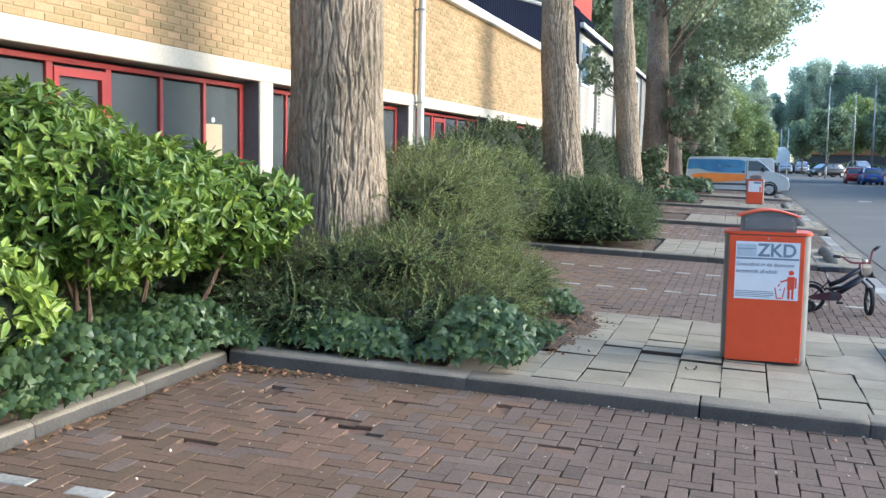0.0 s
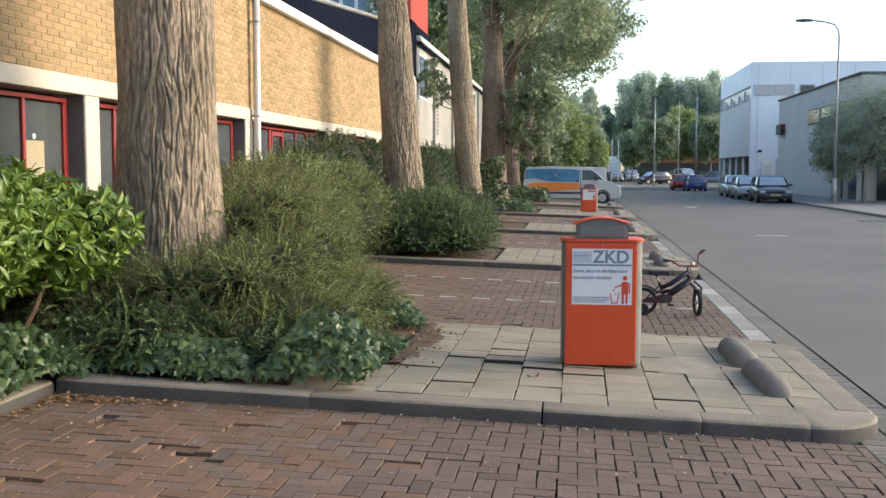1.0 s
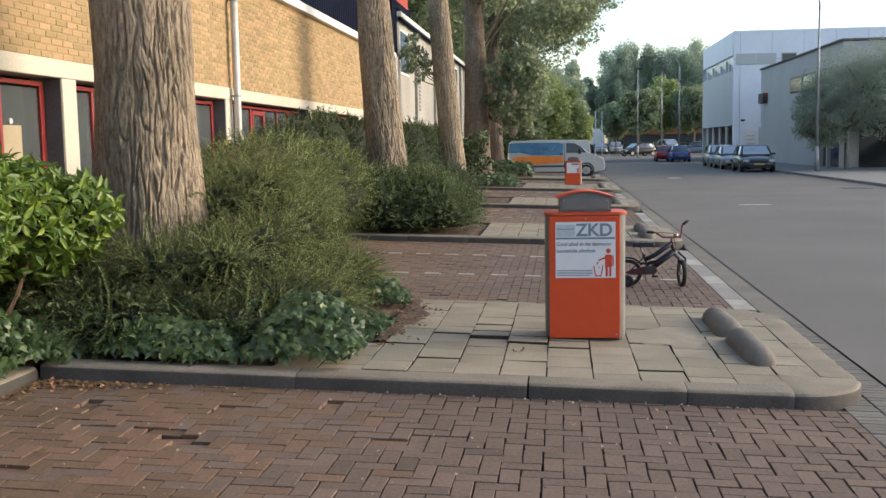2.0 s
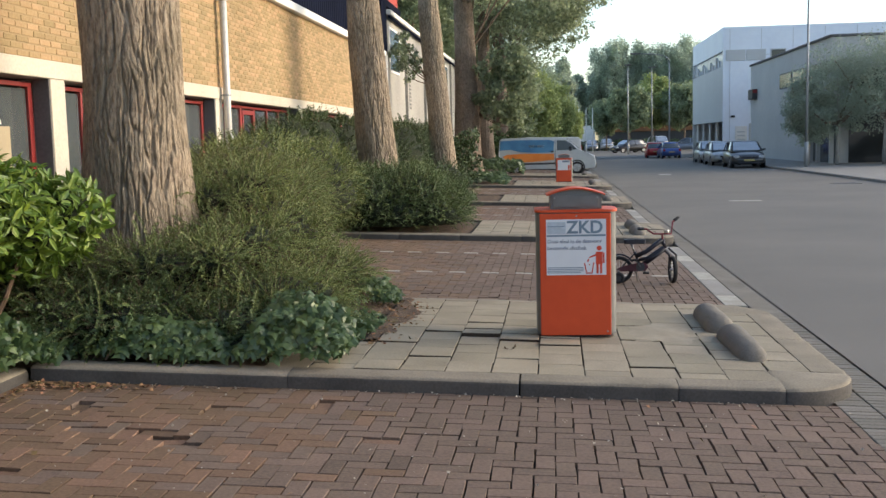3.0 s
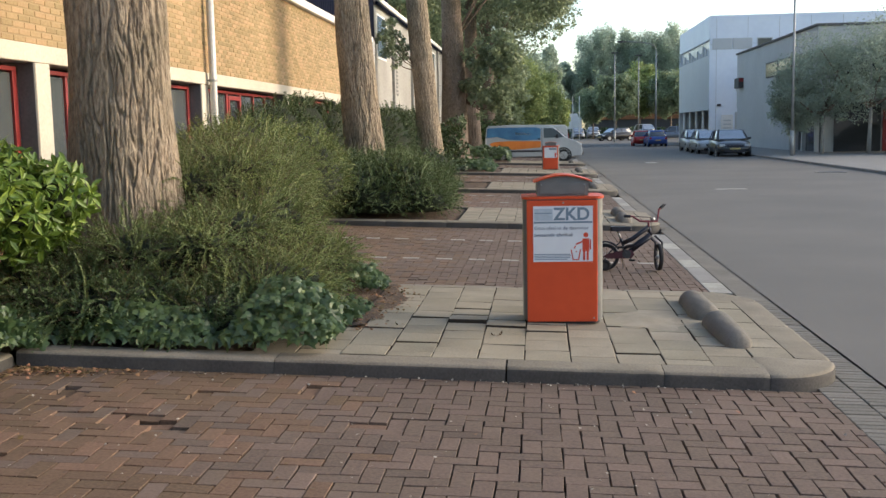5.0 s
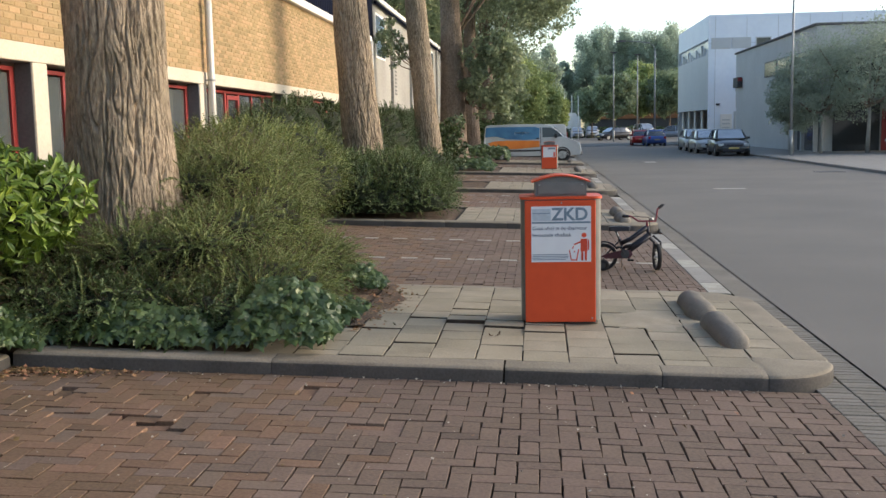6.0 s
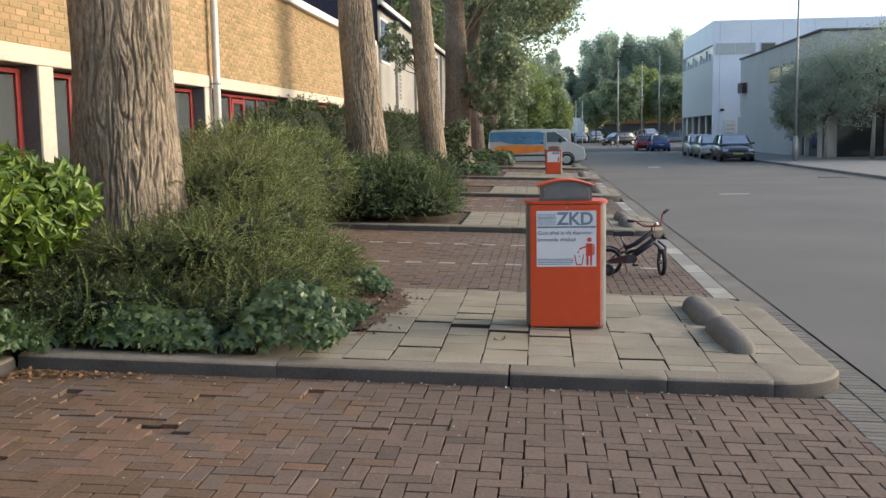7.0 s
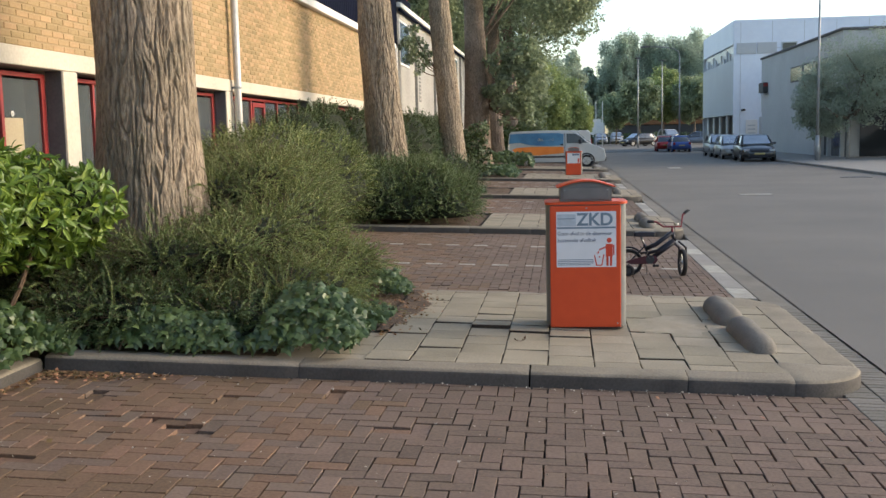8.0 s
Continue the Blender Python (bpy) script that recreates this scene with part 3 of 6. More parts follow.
def island(i, y0, y1):
    isl = thing("pavement_island_%d" % (i + 1), "raised island of worn grey concrete tiles behind a rounded kerb", "pavement", FALL, kind="structure")
    r = random.Random(31 + i)
    o = -0.7
    cuts = [-4.80, -3.03, -1.51, -0.51, 0.148] if i == 0 else [-4.80, -3.8, -2.8, -1.8, -0.8, 0.148]
    for a, b in zip(cuts, cuts[1:]):
        j = r.uniform(-.004, .004)
        kerb_stone([(a + o + (0.006 if a == -1.51 else 0.002), y0 + j), (b + o - (0.006 if b == -1.51 else 0.002), y0 + j)], isl, w=0.20)
    R = X_KERB - 0.15
    arc = [(0.15 + o + R * math.sin(t), y0 + R * (1 - math.cos(t))) for t in (math.pi / 2 * q / 16 for q in range(17))]
    kerb_stone(arc, isl, w=R - 0.004)
    n = max(2, round((y1 - y0 - 2 * R) / 1.0))
    for q in range(n):
        ya, yb = (y0 + R + (y1 - y0 - 2 * R) * s / n for s in (q, q + 1))
        kerb_stone([(X_KERB + o, ya + 0.002), (X_KERB + o, yb - 0.002)], isl, w=0.244)
    arc = [(0.15 + o + R * math.cos(t), y1 - R + R * math.sin(t)) for t in (math.pi / 2 * q / 10 for q in range(11))]
    kerb_stone(arc, isl, w=R - 0.004)
    for a, b in zip(cuts[::-1], cuts[-2::-1]):
        kerb_stone([(a + o - 0.006, y1), (b + o + 0.006, y1)], isl)
    part("tile_bed", box((-3.26 if i == 0 else X_TILE - 0.05) + o, 0.44 + o, y0 + 0.1, y1 - 0.1, -0.05, 0.076), M_SAND, isl)
    for ya, yb in ((y0 + 0.201, y0 + R), (y1 - R, y1 - 0.131)):
        part("corner_fill", box(0.108 + o, 0.153 + o, ya, yb, 0.0, 0.0975), M_KERB, isl)
    # tiles in columns, every second one shifted by half a tile; a few stand up where roots lift them
    cols, pitch = 10, 0.3078
    lifted = {(1, 4): 0.011, (2, 4): 0.023, (3, 3): 0.018, (4, 3): 0.013, (2, 5): 0.006, (0, 3): 0.006} if i == 0 else {}
    for c in range(-2 if i == 0 else 0, cols):
        x = X_TILE + 0.154 + pitch * c
        last = c == cols - 1
        wide = 0.885 if last else 1.0
        x -= 0.018 if last else 0.0
        y = y0 + 0.204
        if c % 2 and not last:
            PIECES.append(("tile", HALF_TILE, isl, pose(x + o, y + 0.075, 0.1 + r.uniform(-.003, .003), r.uniform(-.6, .6), 0, r.uniform(-.5, .5))))
            y += 0.154
        y_top = y1 - 0.12
        if last:
            y, y_top = y0 + R + 0.004, y1 - R
        if c < 0:
            y_top = 7.45
        row = 0
        while y + 0.30 < y_top:
            up = lifted.get((c, row), 0.0)
            near = i == 0 and abs(y - 7.5) < 1.0 and -2.6 < x < -0.6
            amp = 1.7 if near else 1.0
            m = pose(x + o + r.uniform(-.004, .004), y + 0.153 + r.uniform(-.003, .003), 0.1 + r.uniform(-.003, .002) * amp + up * 0.6,
                     r.uniform(-.7, .7) * amp - math.degrees(up / 0.3), r.uniform(-.5, .5) * amp + 25 * up, r.uniform(-.9, .9))
            PIECES.append(("tile", TILE, isl, m @ Matrix.Diagonal((wide, 1, 1, 1))))
            y += pitch
            row += 1
        if y_top - y > 0.03:
            PIECES.append(("tile", HALF_TILE, isl, pose(x + o, (y + y_top) / 2, 0.1) @ Matrix.Diagonal((wide, (y_top - y - 0.006) / 0.148, 1, 1))))
    # soldier course of gutter bricks
    y = y0 - (12.29 if i == 0 else 0.15)
    while y < y1 + 0.15:
        PIECES.append(("gutter_brick", WIDE_SOLDIER, isl, pose(0.782 + o, y, 0.001 + r.uniform(-.003, .002), 0, 0, r.uniform(-.8, .8))))
        y += 0.071
    part("gutter_bed", box(X_KERB + o, 0.905 + o, y0 - (12.29 if i == 0 else 0.2), y1 + 0.2, -0.1, -0.012), M_SAND, isl)
    return isl


for i, (a, b) in enumerate(ISLANDS):
    island(i, a, b)


# planted strip: soil, kerb along the bays
def soil(name, x0, x1, y0, y1, lift, seed):
    bm = bmesh.new()
    nx, ny = max(2, int((x1 - x0) / 0.12)), max(2, int((y1 - y0) / 0.15))
    g = [[bm.verts.new((x0 + (x1 - x0) * a / nx, y0 + (y1 - y0) * b / ny, 0)) for a in range(nx + 1)] for b in range(ny + 1)]
    for row in g:
        for v in row:
            edge = min(v.co.x - x0, x1 - v.co.x, v.co.y - y0, y1 - v.co.y)
            h = 0.035 * noise.noise(v.co * 3.1 + Vector((seed, 0, 0))) + 0.015 * noise.noise(v.co * 11)
            v.co.z = gz(v.co.x) + lift + (h if edge > 0.02 else -0.03)
    for a, b in zip(g, g[1:]):
        for q in range(nx):
            bm.faces.new((a[q], a[q + 1], b[q + 1], b[q]))
    return tagged(part(name, bm, M_SOIL, None, "", True), "dark soil with brown leaf litter under the shrubs", "soil", kind="structure")


soil("planting_bed", -6.30, X_BED - 0.10, -5.94, 60, 0.09, 1)
for i, (a, b) in enumerate(ISLANDS[:5]):
    soil("planting_bed_%d" % (i + 2), X_BED - 0.10, X_TILE - 0.06 if i else -3.26, a + 0.12, b - 0.12, 0.088, 5 + i)
soil("planting_bed_7", -3.26, X_TILE - 0.06, 7.45, 9.53, 0.088, 12)
edging = thing("bed_edging", "low concrete kerb along the planted strip", "kerb", FALL, kind="structure")
for (a, b) in BAYS:
    n = max(1, round((b - a) / 1.0))
    for q in range(n):
        ya, yb = (a + (b - a) * s / n for s in (q, q + 1))
        kerb_stone([(X_BED - 0.7, ya + 0.002), (X_BED - 0.7, yb - 0.002)], edging, w=0.11, h=0.085)


# ---- the brick hall along the planted strip ----
XW = -6.28
hall = thing("wall_west", "long low hall of yellow brick over a pale concrete band with red-framed windows", "building", kind="structure")
Y0, Y1 = -6.0, 29.9
part("brick_backing", box(XW - 0.30, XW - 0.006, Y0, Y1, 2.60, 4.27), M_MORTAR, hall)
part("concrete_band", box(XW - 0.30, XW + 0.02, Y0, Y1, 2.42, 2.60, 0.008), M_BAND, hall, "pale concrete band")
part("fascia", box(XW - 0.40, XW + 0.12, Y0, Y1 + 0.1, 4.27, 4.43, 0.012), M_WHITEPAINT, hall, "white painted roof fascia")
part("roof", box(XW - 12, XW - 0.30, Y0, Y1, 4.27, 4.47), M_REVEAL, hall)
part("plinth_wall", box(XW - 0.30, XW - 0.02, Y0, Y1, 0.0, 0.95), M_BRICK, hall, "low brick wall under the windows")
part("back_wall", box(XW - 5.2, XW - 5.0, Y0, Y1, 0.0, 4.27), M_PLASTER, hall)
part("room_floor", box(XW - 5.0, XW - 0.3, Y0, Y1, 0.0, 0.15), M_PLASTER, hall)
part("room_ceiling", box(XW - 5.0, XW - 0.3, Y0, Y1, 2.7, 2.8), M_PLASTER, hall)
for yy in (Y0, Y1 - 0.3):
    part("end_wall", box(XW - 12, XW - 0.31, yy, yy + 0.3, 0.0, 4.27), M_BRICK, hall)
PITCH = 4.98
COLS = [9.75 + PITCH * q for q in range(-3, 5)]
XG = XW - 0.21
WIN_LABEL = "red-framed window with grey frosted panes"
for q, yc in enumerate(COLS):
    part("column", box(XW - 0.34, XW + 0.012, yc, yc + 0.30, 0.0, 2.42, 0.008), M_BAND, hall, "white painted concrete column")
    # the column's near side is covered with a thin, darker grey slab
    part("reveal", box(XG + 0.034, XW - 0.004, yc - 0.014, yc - 0.002, 1.0, 2.415), M_REVEAL, hall, "grey slab over one side of the column")
    if q + 1 < len(COLS) + 1:
        ya, yb = yc - PITCH + 0.303, yc - 0.016
        win = thing("window_%d" % (q + 1), WIN_LABEL, "window", kind="structure")
        part("sill", box(XW - 0.30, XW + 0.03, ya, yb, 0.95, 1.0, 0.005), M_BAND, win)
        part("top_rail", box(XG - 0.03, XG + 0.03, ya, yb, 2.34, 2.385, 0.004), M_RED, win, "red painted rail")
        part("bottom_rail", box(XG - 0.03, XG + 0.03, ya, yb, 1.0, 1.07, 0.004), M_RED, win, "red painted rail")
        bars = [ya - 0.03, yb - 3.92, yb - 3.145, yb - 2.39, yb - 1.585, yb - 0.815, yb - 0.045]
        for s, yy in enumerate(bars[1:]):
            wide = 0.04 if s in (1, 2, 5) else 0.026
            part("mullion", box(XG - 0.032, XG + 0.032, max(ya, yy - wide), min(yb, yy + wide), 1.07, 2.34, 0.004), M_RED, win, "red painted mullion")
        for s in range(6):
            pa = part("pane", box(XG - 0.004, XG + 0.004, bars[s] + 0.032, bars[s + 1] - 0.032, 1.06, 2.32), M_PANE, win)
            pa.visible_shadow = False
        # an opening light with its own red frame
        for s in (2,):
            fr = bmesh.new()
            a0, a1 = bars[s] + 0.038, bars[s + 1] - 0.052
            for bx in ((a0, a0 + 0.06, 1.07, 2.31), (a1 - 0.06, a1, 1.07, 2.31), (a0 + 0.06, a1 - 0.06, 2.24, 2.31), (a0 + 0.06, a1 - 0.06, 1.07, 1.14)):
                box(XG + 0.004, XG + 0.045, bx[0], bx[1], bx[2], bx[3], 0, fr)
            part("casement", fr, M_RED, win, "red casement frame")
M_NOTICE = material("cream paper", (0.42, 0.36, 0.24), (0.36, 0.30, 0.20), 0.8, bump=0.05)
notice = thing("notice", "cream paper notice fixed inside the window", "notice")
part("sheet", box(XG + 0.008, XG + 0.012, 8.965, 9.30, 1.40, 1.945), M_NOTICE, notice)
part("hook", disc((XG + 0.012, 9.12, 1.985), (1, 0, 0), 0.012, 0.028, 0.008, 12), M_WHITEPAINT, notice)


def downpipe(y, name="downpipe"):
    dp = thing(name, "grey zinc downpipe clipped to the brick wall", "pipe")
    part("pipe", tube([(XW + 0.11, y, 0.25), (XW + 0.11, y, 4.30)], 0.055, 14), M_ZINC, dp, "", True)
    part("shoe", tube([(XW + 0.11, y, 0.25), (XW + 0.12, y, 1.95)], 0.064, 14), M_ZINC, dp, "wider cast lower length", True)
    for z in (1.0, 2.48, 3.9):
        br = disc((XW + 0.11, y, z), (0, 0, 1), 0.05, 0.068, 0.035, 16)
        box(XW - 0.01, XW + 0.06, y - 0.012, y + 0.012, z - 0.012, z + 0.012, 0, br)
        part("bracket", br, M_STEEL, dp)


downpipe(14.98)
downpipe(14.98 - 2 * PITCH)
downpipe(14.98 + 3 * PITCH)

# raised dark clad volume above the roof, red screen beside it
clad = thing("roof_volume", "navy corrugated metal volume rising above the hall roof", "building", kind="structure")
pts = []
yy = 13.5
while yy < 29.6:
    pts += [(XW - 0.88, yy), (XW - 0.88, yy + 0.09), (XW - 0.865, yy + 0.12), (XW - 0.865, yy + 0.21)]
    yy += 0.24
pts += [(XW - 6, yy), (XW - 6, 13.5)]
bm = prism(pts, "z", 4.40, 9.2)
for v in bm.verts:
    if v.co.z > 5:
        v.co.z = 5.25 + 0.0865 * (v.co.y - 20.34)   # the top edge climbs along the hall
part("cladding", bm, M_NAVY, clad)
part("end_post", box(XW - 0.95, XW + 0.02, 29.95, 30.85, 4.45, 6.12, 0.01), M_NAVY, clad)
part("end_pier", box(XW - 0.95, XW, 29.95, 30.85, 0.0, 4.44), M_CONCRETE, clad, "concrete pier under the cladding")
part("roof_edge", tube([(XW - 0.86, 13.5, 4.70), (XW - 0.86, 30.9, 6.21)], 0.06, 8), M_STEEL, clad, "grey metal coping")

# concrete workshop further along
shop = thing("workshop_building", "weathered pale concrete workshop with a white roof edge", "building")
part("wall", box(-8.2, XW, 30.9, 64.0, 0.0, 5.55), M_CONCRETE, shop)
part("roof_edge", box(-8.3, XW + 0.16, 30.87, 64.1, 5.60, 5.76, 0.02), M_WHITEPAINT, shop, "white painted roof edge")
part("gutter", tube([(XW + 0.10, 30.87, 5.54), (XW + 0.10, 64, 5.54)], 0.05, 8), M_NAVY, shop)
M_BLUEPANE = material("blue pane", (0.12, 0.20, 0.30), None, 0.15, bump=0)
for q in range(6):
    wy = 31.3 + 5.1 * q
    if q % 3 == 0:
        wn_ = part("window", box(XW - 0.05, XW + 0.03, wy, wy + 1.9, 3.9, 5.3, 0.01), M_WHITEPAINT, shop)
        part("pane", box(XW + 0.03, XW + 0.036, wy + 0.08, wy + 1.82, 3.98, 5.22), M_BLUEPANE, wn_, "blue tinted pane")
    else:
        vent = part("vent", box(XW, XW + 0.03, wy - 1.2, wy - 0.6, 2.9, 3.9, 0.005), M_REVEAL, shop, "grey louvred vent")
        for k2 in range(7):
            part("slat", box(XW + 0.03, XW + 0.05, wy - 1.16, wy - 0.64, 2.95 + 0.13 * k2, 3.02 + 0.13 * k2), M_CONCRETE, vent)
    part("pilaster", box(XW, XW + 0.10, wy + 3.2, wy + 3.5, 0.0, 5.5, 0.01), M_CONCRETE, shop)
M_SCREENRED = material("red panel", (0.42, 0.06, 0.045), (0.34, 0.045, 0.035), 0.5, bump=0.05)
part("screen", box(XW - 0.34, XW - 0.24, 31.3, 34.9, 6.25, 7.6, 0.02), M_SCREENRED, shop, "red balcony screen")
part("balcony_floor", box(XW - 1.6, XW - 0.16, 31.2, 35.0, 6.02, 6.24, 0.01), M_NAVY, shop, "dark balcony floor")
for yy in (31.5, 34.6):
    part("balcony_post", box(XW - 0.5, XW - 0.38, yy, yy + 0.12, 5.76, 6.02), M_NAVY, shop)

block = thing("apartment_block", "brick block with a ribbon of pale framed windows behind the hall", "building")
part("wall", box(-36.0, -12.6, 62.0, 74.0, 0.0, 16.0), M_BRICK, block, "tan brick wall")
part("roof_edge", box(-36.1, -12.5, 61.9, 74.1, 16.0, 16.3, 0.03), M_WHITEPAINT, block)
for zz in (8.0, 11.3, 14.3):
    part("sill", box(-35.5, -13.1, 61.88, 62.0, zz - 0.12, zz, 0.01), M_BAND, block)
    for q in range(23):
        wx = -35.4 + 0.97 * q
        w_ = part("window", box(wx, wx + 0.96, 61.93, 62.0, zz, zz + 1.6, 0.01), M_WHITEPAINT, block, "white window frame")
        part("pane", box(wx + 0.12, wx + 0.84, 61.91, 61.93, zz + 0.1, zz + 1.5), M_BLUEPANE, w_)

tagged(part("pavement_south", box(-6.5, 0.90, -33.0, -5.95, -0.1, 0.16, 0.01), M_GREYBLOCK), "plain grey pavement further along the street", "pavement", kind="structure")
# unseen wall added behind the camera; dims the light on south-facing sides
tagged(part("wall_south", box(-40, 70, -34.0, -33.0, 0.0, 9.0), M_CLAD_DGREY), "plain wall added out of view to dim light from the south", "wall", kind="structure")

# ---- trees ----
def trunk(name, parent, height, r0, r_top, seg, levels, mat, lean=(0, 0), depth=0.03, seed=0.0, fine_to=6.0, swell=0.0):
    """Tapered trunk with a flared foot and deep upright fissures in its bark."""
    zs = [fine_to * q / levels for q in range(levels + 1)] + [fine_to + (height - fine_to) * q / 10 for q in range(1, 11)]
    verts, faces = [], []
    for z in zs:
        f = z / height
        rad = r0 * (1 - f) + r_top * f + 0.22 * r0 * math.exp(-z / 0.35) + swell * math.exp(-z / 1.8)
        cx, cy = lean[0] * z + 0.05 * math.sin(z * 0.5 + seed), lean[1] * z + 0.05 * math.sin(z * 0.37 + 2 * seed)
        for j in range(seg):
            t = 2 * math.pi * j / seg
            c, s = math.cos(t), math.sin(t)
            w = 0.32 * noise.noise(Vector((c * 4, s * 4, z * 3.0 + seed)))
            n1 = abs(noise.noise(Vector((rad * c * 22 + 1.2 * w, rad * s * 22 + 1.2 * w, z * 2.0 + seed * 7))))
            n2 = abs(noise.noise(Vector((rad * c * 46 + w, rad * s * 46 + w, z * 7 + seed))))
            n3 = noise.noise(Vector((rad * c * 70, rad * s * 70, z * 45 + seed)))
            big = 0.035 * noise.noise(Vector((c * 1.5 + seed, s * 1.5, z * 0.8)))
            rr = rad + big - depth * min(1.0, max(0.0, 1.30 - n1 * 8.0)) - 0.40 * depth * max(0.0, 1 - n2 * 6) + 0.10 * depth * n3
            verts.append((cx + rr * c, cy + rr * s, z))
    for a in range(len(zs) - 1):
        for j in range(seg):
            k = (j + 1) % seg
            faces.append((a * seg + j, a * seg + k, (a + 1) * seg + k, (a + 1) * seg + j))
    me = bpy.data.meshes.new(name)
    me.from_pydata(verts, [], faces)
    return link(name, me, mat, parent, "", True)


def crown(parent, lobes, n, size, mat, name="crown", label="", shape=LEAF_ROUND, inner=0.35):
    """Loose leaves on and inside a set of lobes, with gaps between the clumps."""
    L = np.asarray(lobes, float)
    vol = (L[:, 3] * L[:, 4] * L[:, 5]) ** 0.8
    pick = rng.choice(len(L), n, p=vol / vol.sum())
    d = unit(rng.normal(size=(n, 3)))
    rad = rng.uniform(inner, 1.0, n) ** 0.5 * rng.normal(1.0, 0.07, n)
    p = L[pick, :3] + d * L[pick, 3:] * rad[:, None]
    along = unit(0.6 * d + rng.normal(size=(n, 3)) - np.array([0, 0, 0.5]))
    up = d + 0.7 * rng.normal(size=(n, 3)) + np.array([0, 0, 0.5])
    m = frames(along, up, size * rng.uniform(0.6, 1.3, n))
    return scatter(name, shape[0], shape[1], m, p, mat, parent, label)


def limbs(parent, base, lobes, r, mat, name="limb"):
    for q, (cx, cy, cz, rx, ry, rz) in enumerate(lobes):
        b = Vector(base[q % len(base)]) if isinstance(base, list) else Vector(base)
        e = Vector((cx, cy, cz))
        mid = b.lerp(e, 0.5) + Vector((0, 0, -0.25 * (e - b).length * 0.4))
        part(name, tube([b, mid, e], [r, r * 0.6, r * 0.2], 7), mat, parent, "", True)


def clumps(cx, cy, cz, rx, ry, rz, n, size, seed, tall=0.75):
    """Uneven clumps of leaves over an ellipsoid."""
    r = np.random.default_rng(seed)
    d = unit(r.normal(size=(n, 3)))
    p = d * r.uniform(0.45, 1.0, (n, 1)) * np.array([rx, ry, rz]) + np.array([cx, cy, cz])
    s = size * r.uniform(0.6, 1.3, (n, 1)) * np.array([[1, 1, tall]])
    return np.concatenate([p, s], 1).tolist()


TREE_LABEL = "tall old poplar with deeply furrowed grey-brown bark"
XT = -4.9
ROW = [(XT + 0.0, 8.45, 0.437, 440, 360, M_BARK, (-0.012, 0.0)), (XT + 0.28, 19.9, 0.385, 280, 240, M_BARK, (-0.080, 0.0)), (XT + 0.25, 31.3, 0.385, 150, 140, M_BARK, (-0.056, 0.0)),
       (XT + 0.08, 42.9, 0.60, 120, 110, M_BARK_DARK, (-0.025, 0.0)), (XT + 0.2, 53.0, 0.42, 80, 60, M_BARK_DARK, (-0.01, 0.0)), (XT + 0.3, 66.0, 0.45, 60, 40, M_BARK_DARK, (0.0, 0.0))]
for q, (tx, ty, r0, seg, lev, bark, lean) in enumerate(ROW):
    z0 = gz(tx) + 0.05
    tree = thing("poplar_tree", TREE_LABEL if q < 3 else "old poplar with dark shaggy bark and a broad leafy crown", "tree", pose(tx, ty, z0), "row of poplars")
    trunk("trunk", tree, 15.0, r0, 0.16, seg, lev, bark, lean, 0.029 if q < 3 else 0.045, q * 3.7 + 0.5, 5.2 if q < 2 else 8.0, 0.09 if q == 0 else 0.05 if q < 3 else 0.0)
    ox, oy = lean[0] * 10, lean[1] * 10
    if q < 3:
        # crowns are out of view; the first is widened to shade the bed below
        wide = 4.6 if q == 0 else 3.2
        lb = clumps(ox, oy, 12.4, wide, wide, 3.8, 34, 1.3, 40 + q)
        crown(tree, lb, 14000, 0.19, M_POPLAR)
        limbs(tree, [(lean[0] * 8, 0, 8.0), (lean[0] * 10, 0, 10.5)], lb[:8], 0.10, bark)
    else:
        lb = clumps(ox + 1.2, oy, 10.6, 3.9, 4.2, 4.0, 46, 1.25, 60 + q)
        lb += clumps(ox + 3.6, oy - 0.5, 8.6, 1.7, 2.0, 1.6, 14, 0.8, 80 + q)
        lb += clumps(ox + 5.0, oy - 0.5, 9.6, 1.6, 2.0, 1.7, 16, 0.6, 90 + q)
        crown(tree, lb, 30000, 0.15, M_POPLAR)
        limbs(tree, [(lean[0] * 5, 0, 5.0), (lean[0] * 7, 0, 7.0), (lean[0] * 9, 0, 9.0)], lb[:10], 0.06, bark)
    # leafy shoots on the trunks
    if q == 2:
        sh = clumps(-1.0, -0.3, 4.25, 0.46, 0.4, 0.85, 22, 0.17, 5)
        crown(tree, sh, 900, 0.105, M_POPLAR, "shoot_foliage", "leafy shoots on the trunk")
        limbs(tree, (-0.2, -0.15, 3.2), sh[:6], 0.022, M_TWIG, "shoot_twig")
    if q == 3:
        sh = clumps(1.65, -0.6, 3.7, 1.35, 0.8, 2.0, 80, 0.26, 6)
        crown(tree, sh, 5600, 0.155, M_POPLAR, "shoot_foliage", "leafy shoots on the trunk")
        limbs(tree, (0.4, 0.2, 2.6), sh[:8], 0.03, M_TWIG, "shoot_twig")
    if q == 2:
        sh = clumps(0.6, 1.0, 0.9, 0.5, 0.6, 1.0, 12, 0.3, 8)
        crown(tree, sh, 1500, 0.10, M_YEW, "shoot_foliage", "low leafy shoots")


